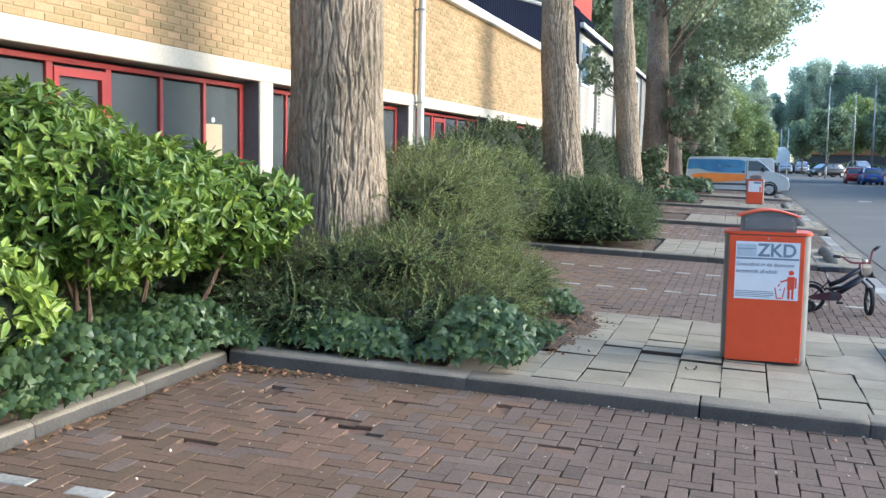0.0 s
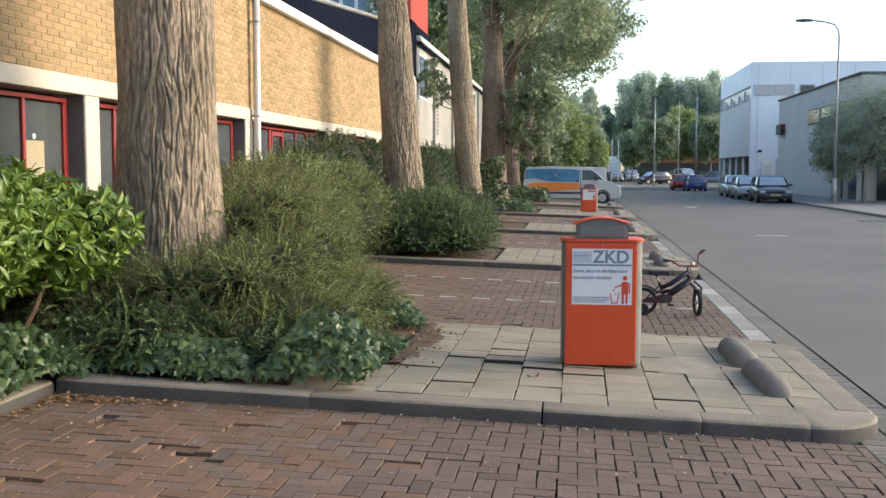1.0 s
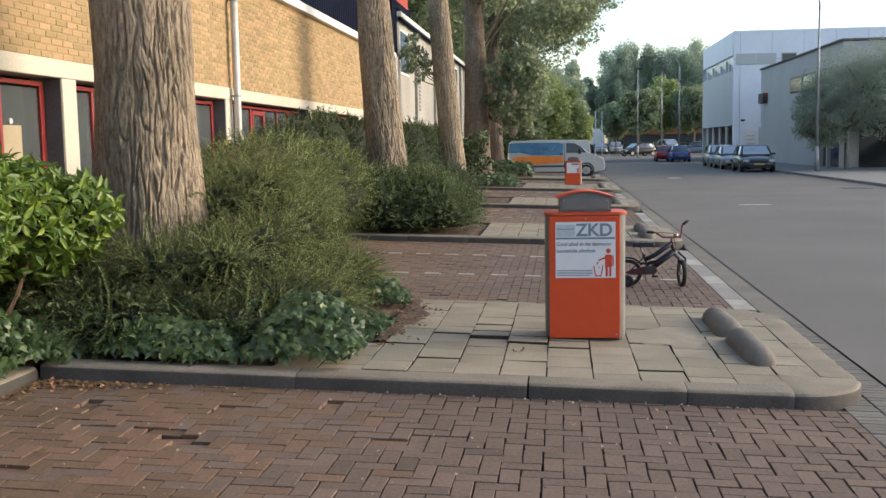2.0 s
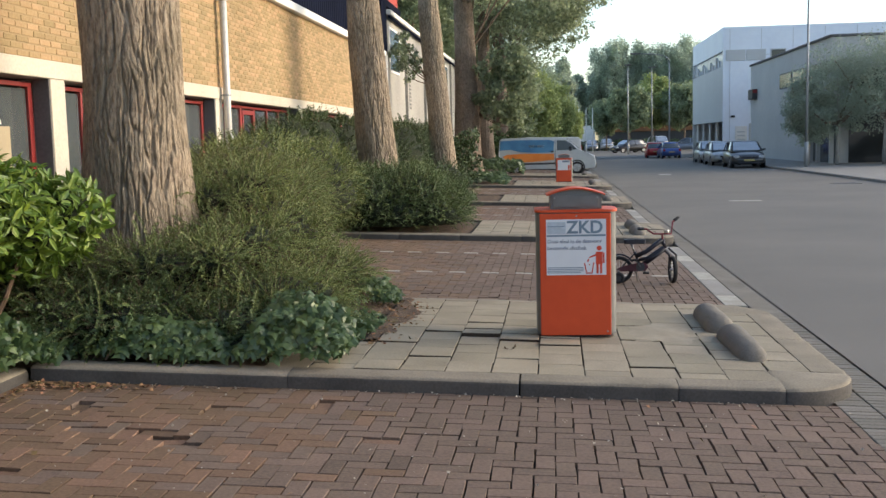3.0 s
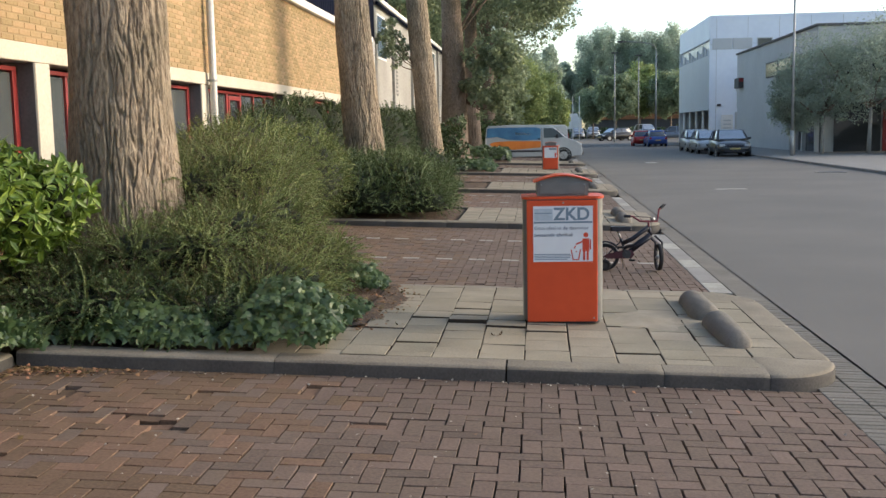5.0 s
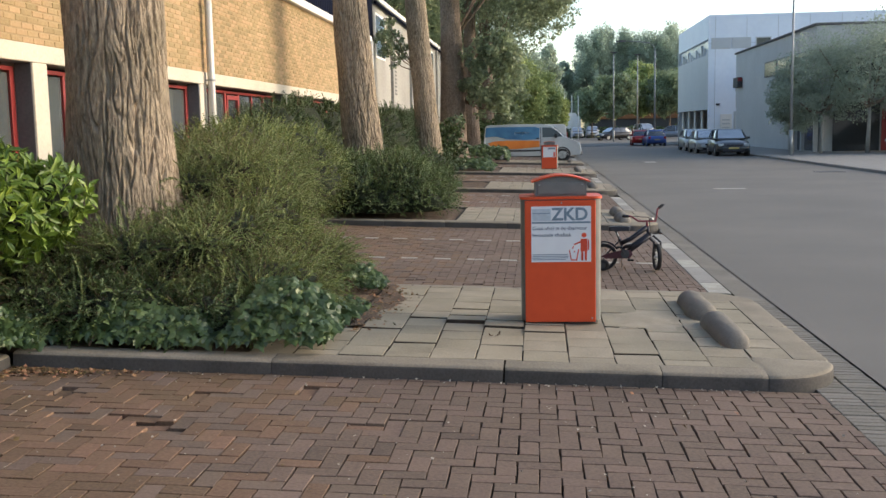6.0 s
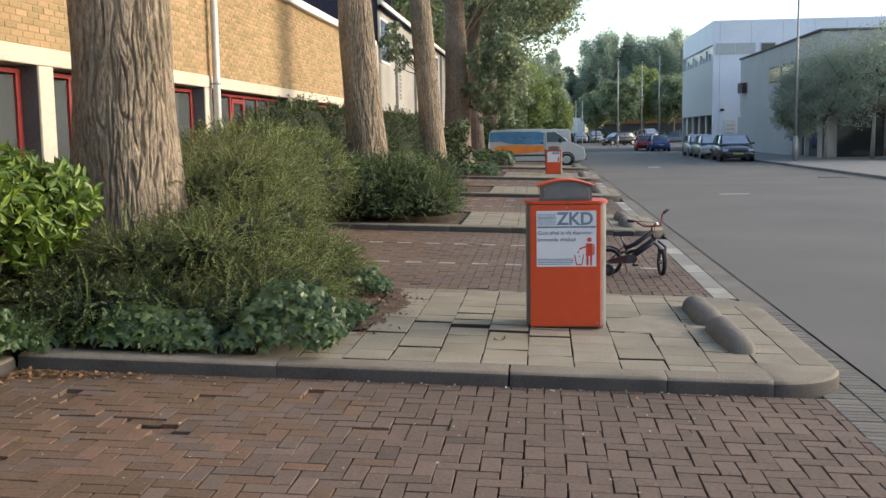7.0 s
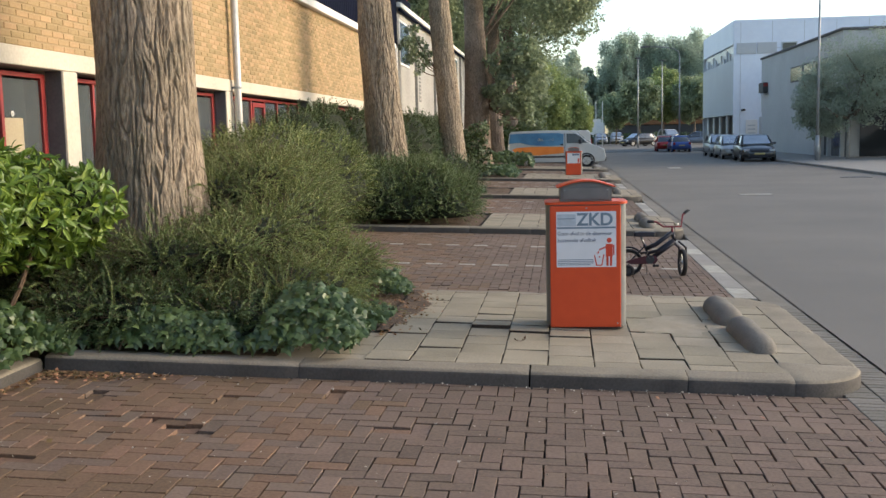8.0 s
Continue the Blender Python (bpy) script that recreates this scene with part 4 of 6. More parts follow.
# ---- shrubs of the planted strip ----
def laurel(label, lobes, n, size, mat, stems, floor=None):
    sh = thing("laurel_shrub", label, "shrub")
    p, nn = lobes_surface(lobes, n, floor)
    n = len(p)
    # leaves in whorls at shoot tips
    whorl = 7
    tip = p - nn * rng.uniform(-0.06, 0.20, n)[:, None]
    mats, places = [], []
    for i in range(whorl):
        a = 2 * math.pi * i / whorl
        u = unit(np.cross(nn, np.array([0.3, 0.2, 1.0])))
        v = np.cross(nn, u)
        axis = unit(nn * 0.8 + np.array([0, 0, 0.55]) + 0.35 * rng.normal(size=(n, 3)))
        out = math.cos(a) * u + math.sin(a) * v
        along = unit(0.55 * axis + out + 0.35 * rng.normal(size=(n, 3)) - np.array([0, 0, 0.25]))
        mats.append(frames(along, axis + 0.3 * rng.normal(size=(n, 3)), size * rng.uniform(0.65, 1.2, n)))
        places.append(tip + axis * (0.03 * i / whorl) + along * 0.012)
    scatter("leaves", LEAF_LONG[0], LEAF_LONG[1], np.concatenate(mats), np.concatenate(places), mat, sh, "broad glossy leaves")
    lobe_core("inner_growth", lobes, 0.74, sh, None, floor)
    for a, b in stems:
        a, b = Vector(a), Vector(b)
        part("stem", tube([a, a.lerp(b, 0.5) + Vector((0.05, -0.04, 0)), b], [0.022, 0.018, 0.012], 6), M_TWIG, sh)
    return sh


laurel("large glossy green cherry laurel spreading over the ivy",
       [(-5.75, 5.50, 1.45, 0.62, 0.72, 0.56), (-5.45, 6.35, 1.27, 0.58, 0.65, 0.44), (-5.15, 6.80, 1.22, 0.46, 0.48, 0.38), (-4.80, 7.04, 1.25, 0.24, 0.24, 0.22), (-5.0, 7.25, 1.05, 0.26, 0.24, 0.22),
        (-5.95, 4.7, 1.55, 0.5, 0.6, 0.6), (-5.22, 5.75, 1.22, 0.42, 0.6, 0.36), (-6.0, 5.4, 1.72, 0.4, 0.7, 0.33)],
       2900, 0.100, M_LAUREL,
       [((-5.5, 5.6, 0.3), (-5.5, 5.5, 1.2)), ((-5.35, 6.0, 0.3), (-5.3, 6.2, 1.2)), ((-5.6, 5.9, 0.3), (-5.9, 5.7, 1.2)), ((-5.3, 5.4, 0.3), (-5.2, 5.3, 1.0)), ((-5.2, 6.4, 0.3), (-5.0, 6.8, 1.1))], 0.86)
laurel("young pale green laurel bush at the kerb", [(-5.35, 4.55, 0.72, 0.32, 0.40, 0.34), (-5.45, 4.25, 0.62, 0.35, 0.40, 0.36)], 420, 0.115, M_LAUREL_PALE,
       [((-5.4, 4.5, 0.25), (-5.4, 4.5, 0.7))])


def spray_shrub(name, label, category, lobes, n, length, pairs, leaf, mat, floor, lift=0.35, core=0.84, droop=0.5, feathers=0, shoot=None):
    sh = thing(name, label, category)
    m, p, s, d, ln = sprays(lobes, n, length, pairs, leaf, floor, lift, droop)
    scatter("foliage", LEAF_SMALL[0], LEAF_SMALL[1], m, p, mat, sh, "feathery sprays of tiny leaves")
    twig_mesh("twig_tangle", s, d, ln, 0.003, sh)
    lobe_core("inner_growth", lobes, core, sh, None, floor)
    if feathers:
        # long flat shoots that stand out of the mass
        m, p, s, d, ln = sprays(lobes, feathers, length * 1.25, 32, leaf * 0.72, floor, lift * 0.35, droop * 0.6, 0.12, 0.5)
        scatter("shoot_growth", LEAF_SMALL[0], LEAF_SMALL[1], m, p, shoot or mat, sh, "long arching shoots with paired leaves")
        twig_mesh("shoot_tangle", s, d, ln, 0.003, sh)
    return sh


spray_shrub("evergreen_shrub", "wide arching small-leaved evergreen shrub round the poplar", "shrub",
            tufts([(-4.05, 7.78, 0.58, 0.74, 0.76, 0.50), (-3.86, 8.45, 0.62, 0.58, 0.75, 0.55), (-4.32, 9.45, 0.90, 0.70, 0.9, 0.70),
             (-4.95, 10.0, 0.98, 0.8, 0.7, 0.68), (-3.48, 7.75, 0.40, 0.42, 0.55, 0.28), (-3.80, 9.05, 0.72, 0.50, 0.55, 0.50), (-4.6, 10.6, 1.08, 0.8, 0.8, 0.64), (-3.55, 9.1, 0.45, 0.42, 0.55, 0.34)], 10, 0.18, 0.36, 0.80, 21),
            7600, 0.42, 20, 0.0235, M_BOXLEAF, 0.28, 0.5, 0.70, 1.0, 520)
# its long shoots get the paler leaf, painted in as sunlit tips
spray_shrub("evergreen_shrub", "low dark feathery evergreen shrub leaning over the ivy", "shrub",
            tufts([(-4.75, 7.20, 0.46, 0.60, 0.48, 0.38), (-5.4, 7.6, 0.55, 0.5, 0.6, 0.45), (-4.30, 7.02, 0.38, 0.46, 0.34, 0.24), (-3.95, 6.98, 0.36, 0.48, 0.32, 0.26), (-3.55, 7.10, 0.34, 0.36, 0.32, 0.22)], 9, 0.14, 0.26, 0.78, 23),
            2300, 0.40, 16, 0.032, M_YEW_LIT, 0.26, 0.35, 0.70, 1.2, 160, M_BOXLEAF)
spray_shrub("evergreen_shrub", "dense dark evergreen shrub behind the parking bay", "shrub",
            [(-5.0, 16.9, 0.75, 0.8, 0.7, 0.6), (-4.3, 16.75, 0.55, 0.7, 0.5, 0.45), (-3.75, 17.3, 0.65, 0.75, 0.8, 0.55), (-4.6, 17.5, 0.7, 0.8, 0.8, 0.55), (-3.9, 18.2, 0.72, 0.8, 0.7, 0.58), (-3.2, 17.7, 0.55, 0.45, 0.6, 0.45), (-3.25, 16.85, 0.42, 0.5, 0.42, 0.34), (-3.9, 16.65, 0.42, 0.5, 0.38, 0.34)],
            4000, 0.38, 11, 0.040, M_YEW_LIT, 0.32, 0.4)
spray_shrub("evergreen_shrub", "broad evergreen shrub filling the bed by the wall", "shrub",
            [(-5.1, 12.0, 1.05, 0.85, 1.1, 0.75), (-5.3, 13.8, 1.1, 0.85, 1.1, 0.75), (-5.2, 15.8, 1.0, 0.9, 1.1, 0.75), (-5.6, 11.0, 0.9, 0.6, 0.8, 0.6)],
            3200, 0.36, 10, 0.042, M_BOXLEAF, 0.32, 0.4)
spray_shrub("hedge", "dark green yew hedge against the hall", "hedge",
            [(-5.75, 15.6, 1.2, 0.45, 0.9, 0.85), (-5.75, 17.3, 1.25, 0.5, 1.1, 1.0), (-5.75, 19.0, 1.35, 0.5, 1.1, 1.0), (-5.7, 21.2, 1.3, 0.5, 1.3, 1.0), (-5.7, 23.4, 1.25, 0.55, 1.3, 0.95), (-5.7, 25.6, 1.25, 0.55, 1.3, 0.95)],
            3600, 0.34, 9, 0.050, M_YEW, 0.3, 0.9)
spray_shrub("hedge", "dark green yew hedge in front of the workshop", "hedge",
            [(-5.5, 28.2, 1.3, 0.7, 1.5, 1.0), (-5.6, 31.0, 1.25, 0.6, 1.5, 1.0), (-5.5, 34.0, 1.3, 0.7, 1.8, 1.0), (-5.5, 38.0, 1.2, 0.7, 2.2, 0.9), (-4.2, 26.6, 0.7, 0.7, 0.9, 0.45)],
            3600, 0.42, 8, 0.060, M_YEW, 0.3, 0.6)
spray_shrub("evergreen_shrub", "low evergreen shrub on the third island", "shrub",
            [(-4.3, 26.0, 0.55, 0.6, 0.8, 0.35), (-4.4, 27.2, 0.6, 0.6, 0.8, 0.4)], 900, 0.36, 8, 0.055, M_YEW, 0.3)


def ivy(label, regions, size, seed):
    iv = thing("ivy", label, "ivy")
    mats, places = [], []
    for x0, x1, y0, y1, h, n in regions:
        q = rng.uniform(size=(n, 2))
        x, y = x0 + (x1 - x0) * q[:, 0], y0 + (y1 - y0) * q[:, 1]
        ex = np.minimum(np.minimum(x - x0, x1 - x), np.minimum(y - y0, y1 - y))
        wave = np.array([noise.noise(Vector((a * 2.2 + seed, b * 2.2, 0))) for a, b in zip(x, y)])
        top = h * np.clip(0.35 + ex / 0.22, 0, 1) * (1 + 0.35 * wave)
        z = SLOPE * (0.7 - x) + 0.10 + top * rng.uniform(0.35, 1.0, n) ** 0.5
        p = np.stack([x, y, z], 1)
        tilt = np.stack([0.35 * rng.normal(size=n) + 0.2, 0.35 * rng.normal(size=n) - 0.75, np.full(n, 0.75)], 1)
        along = np.stack([0.8 * rng.normal(size=n) + 0.1, 0.4 * rng.normal(size=n) - 0.5, rng.normal(size=n) * 0.35 - 0.7], 1)
        mats.append(frames(along, tilt, size * rng.uniform(0.55, 1.25, n))); places.append(p)
    scatter("leaves", LEAF_IVY[0], LEAF_IVY[1], np.concatenate(mats), np.concatenate(places), M_IVY, iv, "lobed dark green leaves")
    r = random.Random(int(seed * 10))
    for x0, x1, y0, y1, h, n in regions:
        for _ in range(5):
            a = Vector((r.uniform(x0, x1), r.uniform(y0, y1), 0))
            b = a + Vector((r.uniform(-.5, .5), r.uniform(-.5, .3), 0))
            b.x, b.y = min(max(b.x, x0), x1), min(max(b.y, y0), y1)
            pts = [Vector((p.x, p.y, gz(p.x) + 0.12 + h * 0.5 * (1 - abs(2 * f - 1)))) for f, p in ((f, a.lerp(b, f)) for f in (0, .25, .5, .75, 1))]
            part("vine", tube(pts, 0.006, 5), M_TWIG, iv, "thin woody vine")
    return iv


# first region: tall ivy added against the plinth to darken the laurel's hollow
ivy("thick bed of dark green ivy spilling to the kerb",
    [(-6.2, -5.7, 3.2, 7.4, 0.62, 1800), (-5.9, -4.72, 3.2, 6.52, 0.36, 5200), (-5.9, -4.62, 6.3, 6.95, 0.20, 950), (-4.40, -3.50, 6.50, 6.98, 0.27, 900), (-3.42, -2.72, 6.47, 7.35, 0.36, 1300), (-3.1, -2.70, 7.6, 8.3, 0.16, 250), (-3.2, -2.72, 9.0, 9.5, 0.24, 330)], 0.078, 3.0)
ivy("low ivy at the foot of the far poplars",
    [(-5.2, -2.9, 34.4, 37.6, 0.35, 1500), (-5.2, -2.6, 43.8, 46.5, 0.6, 1500), (-5.0, -3.3, 25.1, 26.0, 0.2, 500)], 0.16, 9.0)

# fallen leaves along the kerb
lit = thing("fallen_leaves", "brown and yellow fallen leaves along the kerb", "leaves", kind="stuff")
n = 760
t = rng.uniform(size=n)
xa = np.where(t < 0.35, -4.75 + np.abs(rng.normal(0, 0.05, n)), -4.72 + np.abs(rng.normal(0, 0.38, n)))
ya = np.where(t < 0.35, rng.uniform(4.0, 6.3, n), 6.28 - np.abs(rng.normal(0, 0.09, n)))
xb, yb = -2.66 + 0.13 * rng.normal(size=n), rng.uniform(7.3, 9.5, n)
xc, yc = rng.uniform(-4.5, 0.4, n), rng.uniform(3.6, 6.3, n)
kind_ = rng.uniform(size=n)
x = np.where(kind_ < 0.66, xa, np.where(kind_ < 0.985, xb, xc))
y = np.where(kind_ < 0.66, ya, np.where(kind_ < 0.985, yb, yc))
z = SLOPE * (0.7 - x) + np.where((kind_ >= 0.66) & (kind_ < 0.985), 0.115, 0.014)
scatter("litter", LEAF_ROUND[0], LEAF_ROUND[1], frames(rng.normal(size=(n, 3)) * [1, 1, .25], np.array([0, 0, 1.0]) + 0.35 * rng.normal(size=(n, 3)), rng.uniform(0.016, 0.042, n)),
        np.stack([x, y, z], 1), M_LITTER, lit)

n = 260
x = np.concatenate([rng.uniform(-4.6, 0.5, 170), rng.uniform(-4.6, 0.1, 90)])
y = np.concatenate([rng.uniform(3.6, 6.3, 170), 6.33 - np.abs(rng.normal(0, 0.03, 90))])
scatter("crumbs", LEAF_ROUND[0], LEAF_ROUND[1], frames(rng.normal(size=(n, 3)) * [1, 1, .25], np.array([0, 0, 1.0]) + 0.35 * rng.normal(size=(n, 3)), rng.uniform(0.008, 0.022, n)),
        np.stack([x, y, SLOPE * (0.7 - x) + 0.008], 1), M_CRUMB, lit, "pale crumbs and seed fluff")

# ---- litter bins ----
def to_mesh_text(name, text, size, mat, parent, m, align="LEFT", label="", bold=0.0):
    cu = bpy.data.curves.new(name, "FONT")
    cu.body, cu.size, cu.extrude, cu.align_x, cu.offset = text, size, 0.0006, align, bold
    tmp = new(name + "_tmp", cu)
    bpy.context.view_layer.update()
    me = bpy.data.meshes.new_from_object(tmp.evaluated_get(bpy.context.evaluated_depsgraph_get()))
    bpy.data.objects.remove(tmp)
    ob = link(name, me, None, parent, label)
    me.materials.clear(); me.materials.append(mat)
    ob.matrix_basis = m
    return ob


def litter_bin(at, detailed):
    b = thing("litter_bin", "orange litter bin with grey sides and arched lid on the tiles", "litter bin", at, "litter bins")
    W, D, H = 0.308, 0.185, 1.0
    # shell with rounded corners, seen as grey sides behind the front door
    def rounded(w, d, r, seg=6):
        out = []
        for cx, cy, a0 in ((w - r, d - r, 0), (-w + r, d - r, 90), (-w + r, -d + r, 180), (w - r, -d + r, 270)):
            out += [(cx + r * math.cos(radians(a0 + 90 * q / seg)), cy + r * math.sin(radians(a0 + 90 * q / seg))) for q in range(seg + 1)]
        return out
    part("shell", prism(rounded(W, D, 0.07), "z", 0.03, H - 0.022), M_BINGREY, b, "grey metal shell", False)
    part("base", prism(rounded(W - 0.02, D - 0.02, 0.06), "z", 0.0, 0.03), M_BINDARK, b, "dark recessed base")
    door = part("door", box(-0.281, 0.262, -D - 0.016, -D + 0.03, 0.02, H - 0.03, 0.006, None, 2), M_ORANGE, b, "orange front door")
    part("rim", prism(rounded(W + 0.010, D + 0.018, 0.075), "z", H - 0.022, H - 0.002, 0.004), M_ORANGE, b, "orange top plate")
    # hood: grey front under an arched orange roof
    hw = 0.197
    arch = [(-hw, H), (-hw, H + 0.112)] + [(-hw + 2 * hw * q / 12, H + 0.112 + 0.038 * math.sin(math.pi * q / 12)) for q in range(1, 12)] + [(hw, H + 0.112), (hw, H)]
    part("hood", prism(arch, "y", -0.15, 0.12), M_BINGREY, b, "grey hood with a flap")
    part("flap", box(-0.178, 0.178, -0.158, -0.151, H + 0.014, H + 0.106, 0.003), M_BINGREY, b, "grey push flap")
    cap = [(-hw - 0.028 + 2 * (hw + 0.028) * q / 14, H + 0.104 + 0.050 * math.sin(math.pi * q / 14)) for q in range(15)]
    part("lid", prism(cap + [(x, z + 0.010) for x, z in cap[::-1]], "y", -0.168, 0.135), M_ORANGE, b, "arched orange lid")
    for sx in (-1, 1):
        part("screw", disc((sx * 0.165, -0.160, H + 0.088), (0, 1, 0), 0, 0.006, 0.004, 8), M_STEEL, b)
    part("lock", disc((0.0, -D - 0.017, H - 0.05), (0, 1, 0), 0, 0.007, 0.004, 10), M_STEEL, b)
    part("hinge_bolt", disc((0.235, -D - 0.017, 0.05), (0, 1, 0), 0, 0.007, 0.004, 10), M_STEEL, b)
    yf = -D - 0.0185
    st = part("sticker", box(-0.232, 0.226, yf, yf + 0.0015, 0.493, 0.925), M_STICKER, b, "white printed sticker")
    if detailed:
        f = yf - 0.0008
        place = lambda x, z: pose(x, f, z, 90, 0, 0)
        to_mesh_text("heading", "ZKD", 0.135, M_INK_BLUE, st, place(-0.075, 0.818), label="large grey-blue capitals", bold=0.0035)
        part("print_panel", box(-0.226, -0.082, f, f + 0.0008, 0.812, 0.905), M_INK_PALE, st, "pale blue printed panel")
        part("rule", box(-0.228, 0.222, f, f + 0.0008, 0.792, 0.806), M_INK_BLUE, st, "blue rule")
        to_mesh_text("line_text", "Gooi afval in de daarvoor", 0.0405, M_INK_DARK, st, place(-0.224, 0.742), label="dark printed line")
        to_mesh_text("line_text", "bestemde afvalbak", 0.0405, M_INK_DARK, st, place(-0.224, 0.690), label="dark printed line")
        part("small_print", box(-0.220, -0.09, f - 0.0008, f, 0.868, 0.874), M_INK_BLUE, st, "line of unreadable small print")
        for z, x1 in ((0.548, 0.05), (0.535, 0.055), (0.522, 0.05), (0.509, 0.03)):
            part("small_print", box(-0.224, x1, f, f + 0.0008, z, z + 0.006), M_INK_BLUE, st, "line of unreadable small print")
        # pictogram of plain shapes beside a basket
        part("pictogram_dot", disc((0.172, f, 0.700), (0, 1, 0), 0, 0.019, 0.001, 20), M_INK_RED, st)
        part("pictogram_bar", box(0.146, 0.198, f, f + 0.0008, 0.575, 0.672), M_INK_RED, st)
        part("pictogram_bar", box(0.150, 0.167, f, f + 0.0008, 0.503, 0.575), M_INK_RED, st)
        part("pictogram_bar", box(0.177, 0.194, f, f + 0.0008, 0.503, 0.575), M_INK_RED, st)
        part("pictogram_bar", box(0.201, 0.212, f, f + 0.0008, 0.585, 0.665), M_INK_RED, st)
        part("pictogram_bar", prism([(0.148, 0.655), (0.148, 0.642), (0.098, 0.622), (0.092, 0.632)], "y", f, f + 0.0008), M_INK_RED, st)
        part("pictogram_basket", prism([(0.055, 0.585), (0.064, 0.585), (0.078, 0.512), (0.112, 0.512), (0.126, 0.590), (0.135, 0.590), (0.119, 0.503), (0.071, 0.503)], "y", f, f + 0.0008), M_INK_RED, st)
        for dx, dz in ((0.085, 0.60), (0.098, 0.572), (0.09, 0.61)):
            part("pictogram_dot", disc((dx, f, dz), (0, 1, 0), 0, 0.006, 0.001, 8), M_INK_RED, st)
    else:
        part("small_print", box(-0.06, 0.20, yf - 0.0008, yf, 0.82, 0.90), M_INK_BLUE, st)
        part("small_print", box(0.14, 0.20, yf - 0.0008, yf, 0.51, 0.70), M_INK_RED, st)
    return b


litter_bin(pose(-1.112, 8.015, gz(-1.1) + 0.100, 0, 0, 2.0), True)
litter_bin(pose(-0.88, 37.2, gz(-0.9) + 0.100, 0, 0, 0) @ Matrix.Diagonal((1, 1, 0.87, 1)), False)


# ---- concrete humps on the islands ----
def hump(x, y, length, yaw, near_round=True, far_round=True, r0=0.115, r1=0.125):
    h = thing("concrete_hump", "rounded grey concrete parking hump lying on the tiles", "concrete hump", pose(x, y, gz(x) + 0.095, 0, 0, yaw), "concrete humps")
    bm = bmesh.new()
    n, seg = 30, 16
    rings = []
    for q in range(n + 1):
        s = -length / 2 + length * q / n
        e = 1.0
        if near_round:
            e = min(e, (s + length / 2) / 0.15)
        if far_round:
            e = min(e, (length / 2 - s) / 0.15)
        f = max(0.02, math.sqrt(max(0.0, 1 - (1 - e) ** 2)) * 0.85 + 0.15 * e)
        R = r0 + (r1 - r0) * q / n
        ring = []
        for j in range(seg + 1):
            c, z = math.cos(math.pi * j / seg), math.sin(math.pi * j / seg)
            ring.append(bm.verts.new((R * (0.35 + 0.65 * f) * c if f < 1 else R * c, s, R * 1.08 * f * z ** 0.85 + 0.004 * noise.noise(Vector((j, s * 6, x))))))
        rings.append(ring)
    for a, b in zip(rings, rings[1:]):
        for j in range(seg):
            bm.faces.new((a[j], a[j + 1], b[j + 1], b[j]))
    bm.faces.new(rings[0]); bm.faces.new(rings[-1][::-1])
    bmesh.ops.recalc_face_normals(bm, faces=bm.faces)
    ob = part("body", bm, M_HUMP, h, "", True)
    ob.data.set_sharp_from_angle(angle=radians(60))


M_HUMP = material("rough hump concrete", (0.205, 0.186, 0.16), (0.13, 0.118, 0.102), 0.95, grain=80, stain=4, bump=0.6)
hump(0.095, 7.60, 0.98, 1.5, True, True, 0.105, 0.118)
hump(0.045, 8.62, 0.96, 0.5, True, True, 0.124, 0.112)
for yy in (16.9, 18.0, 26.0, 27.1, 35.2, 36.5, 44.6):
    hump(0.10, yy, 0.85, 0)


# ---- the child's bicycle ----
M_GUARD = material("purple red enamel", (0.10, 0.025, 0.035), None, 0.45)


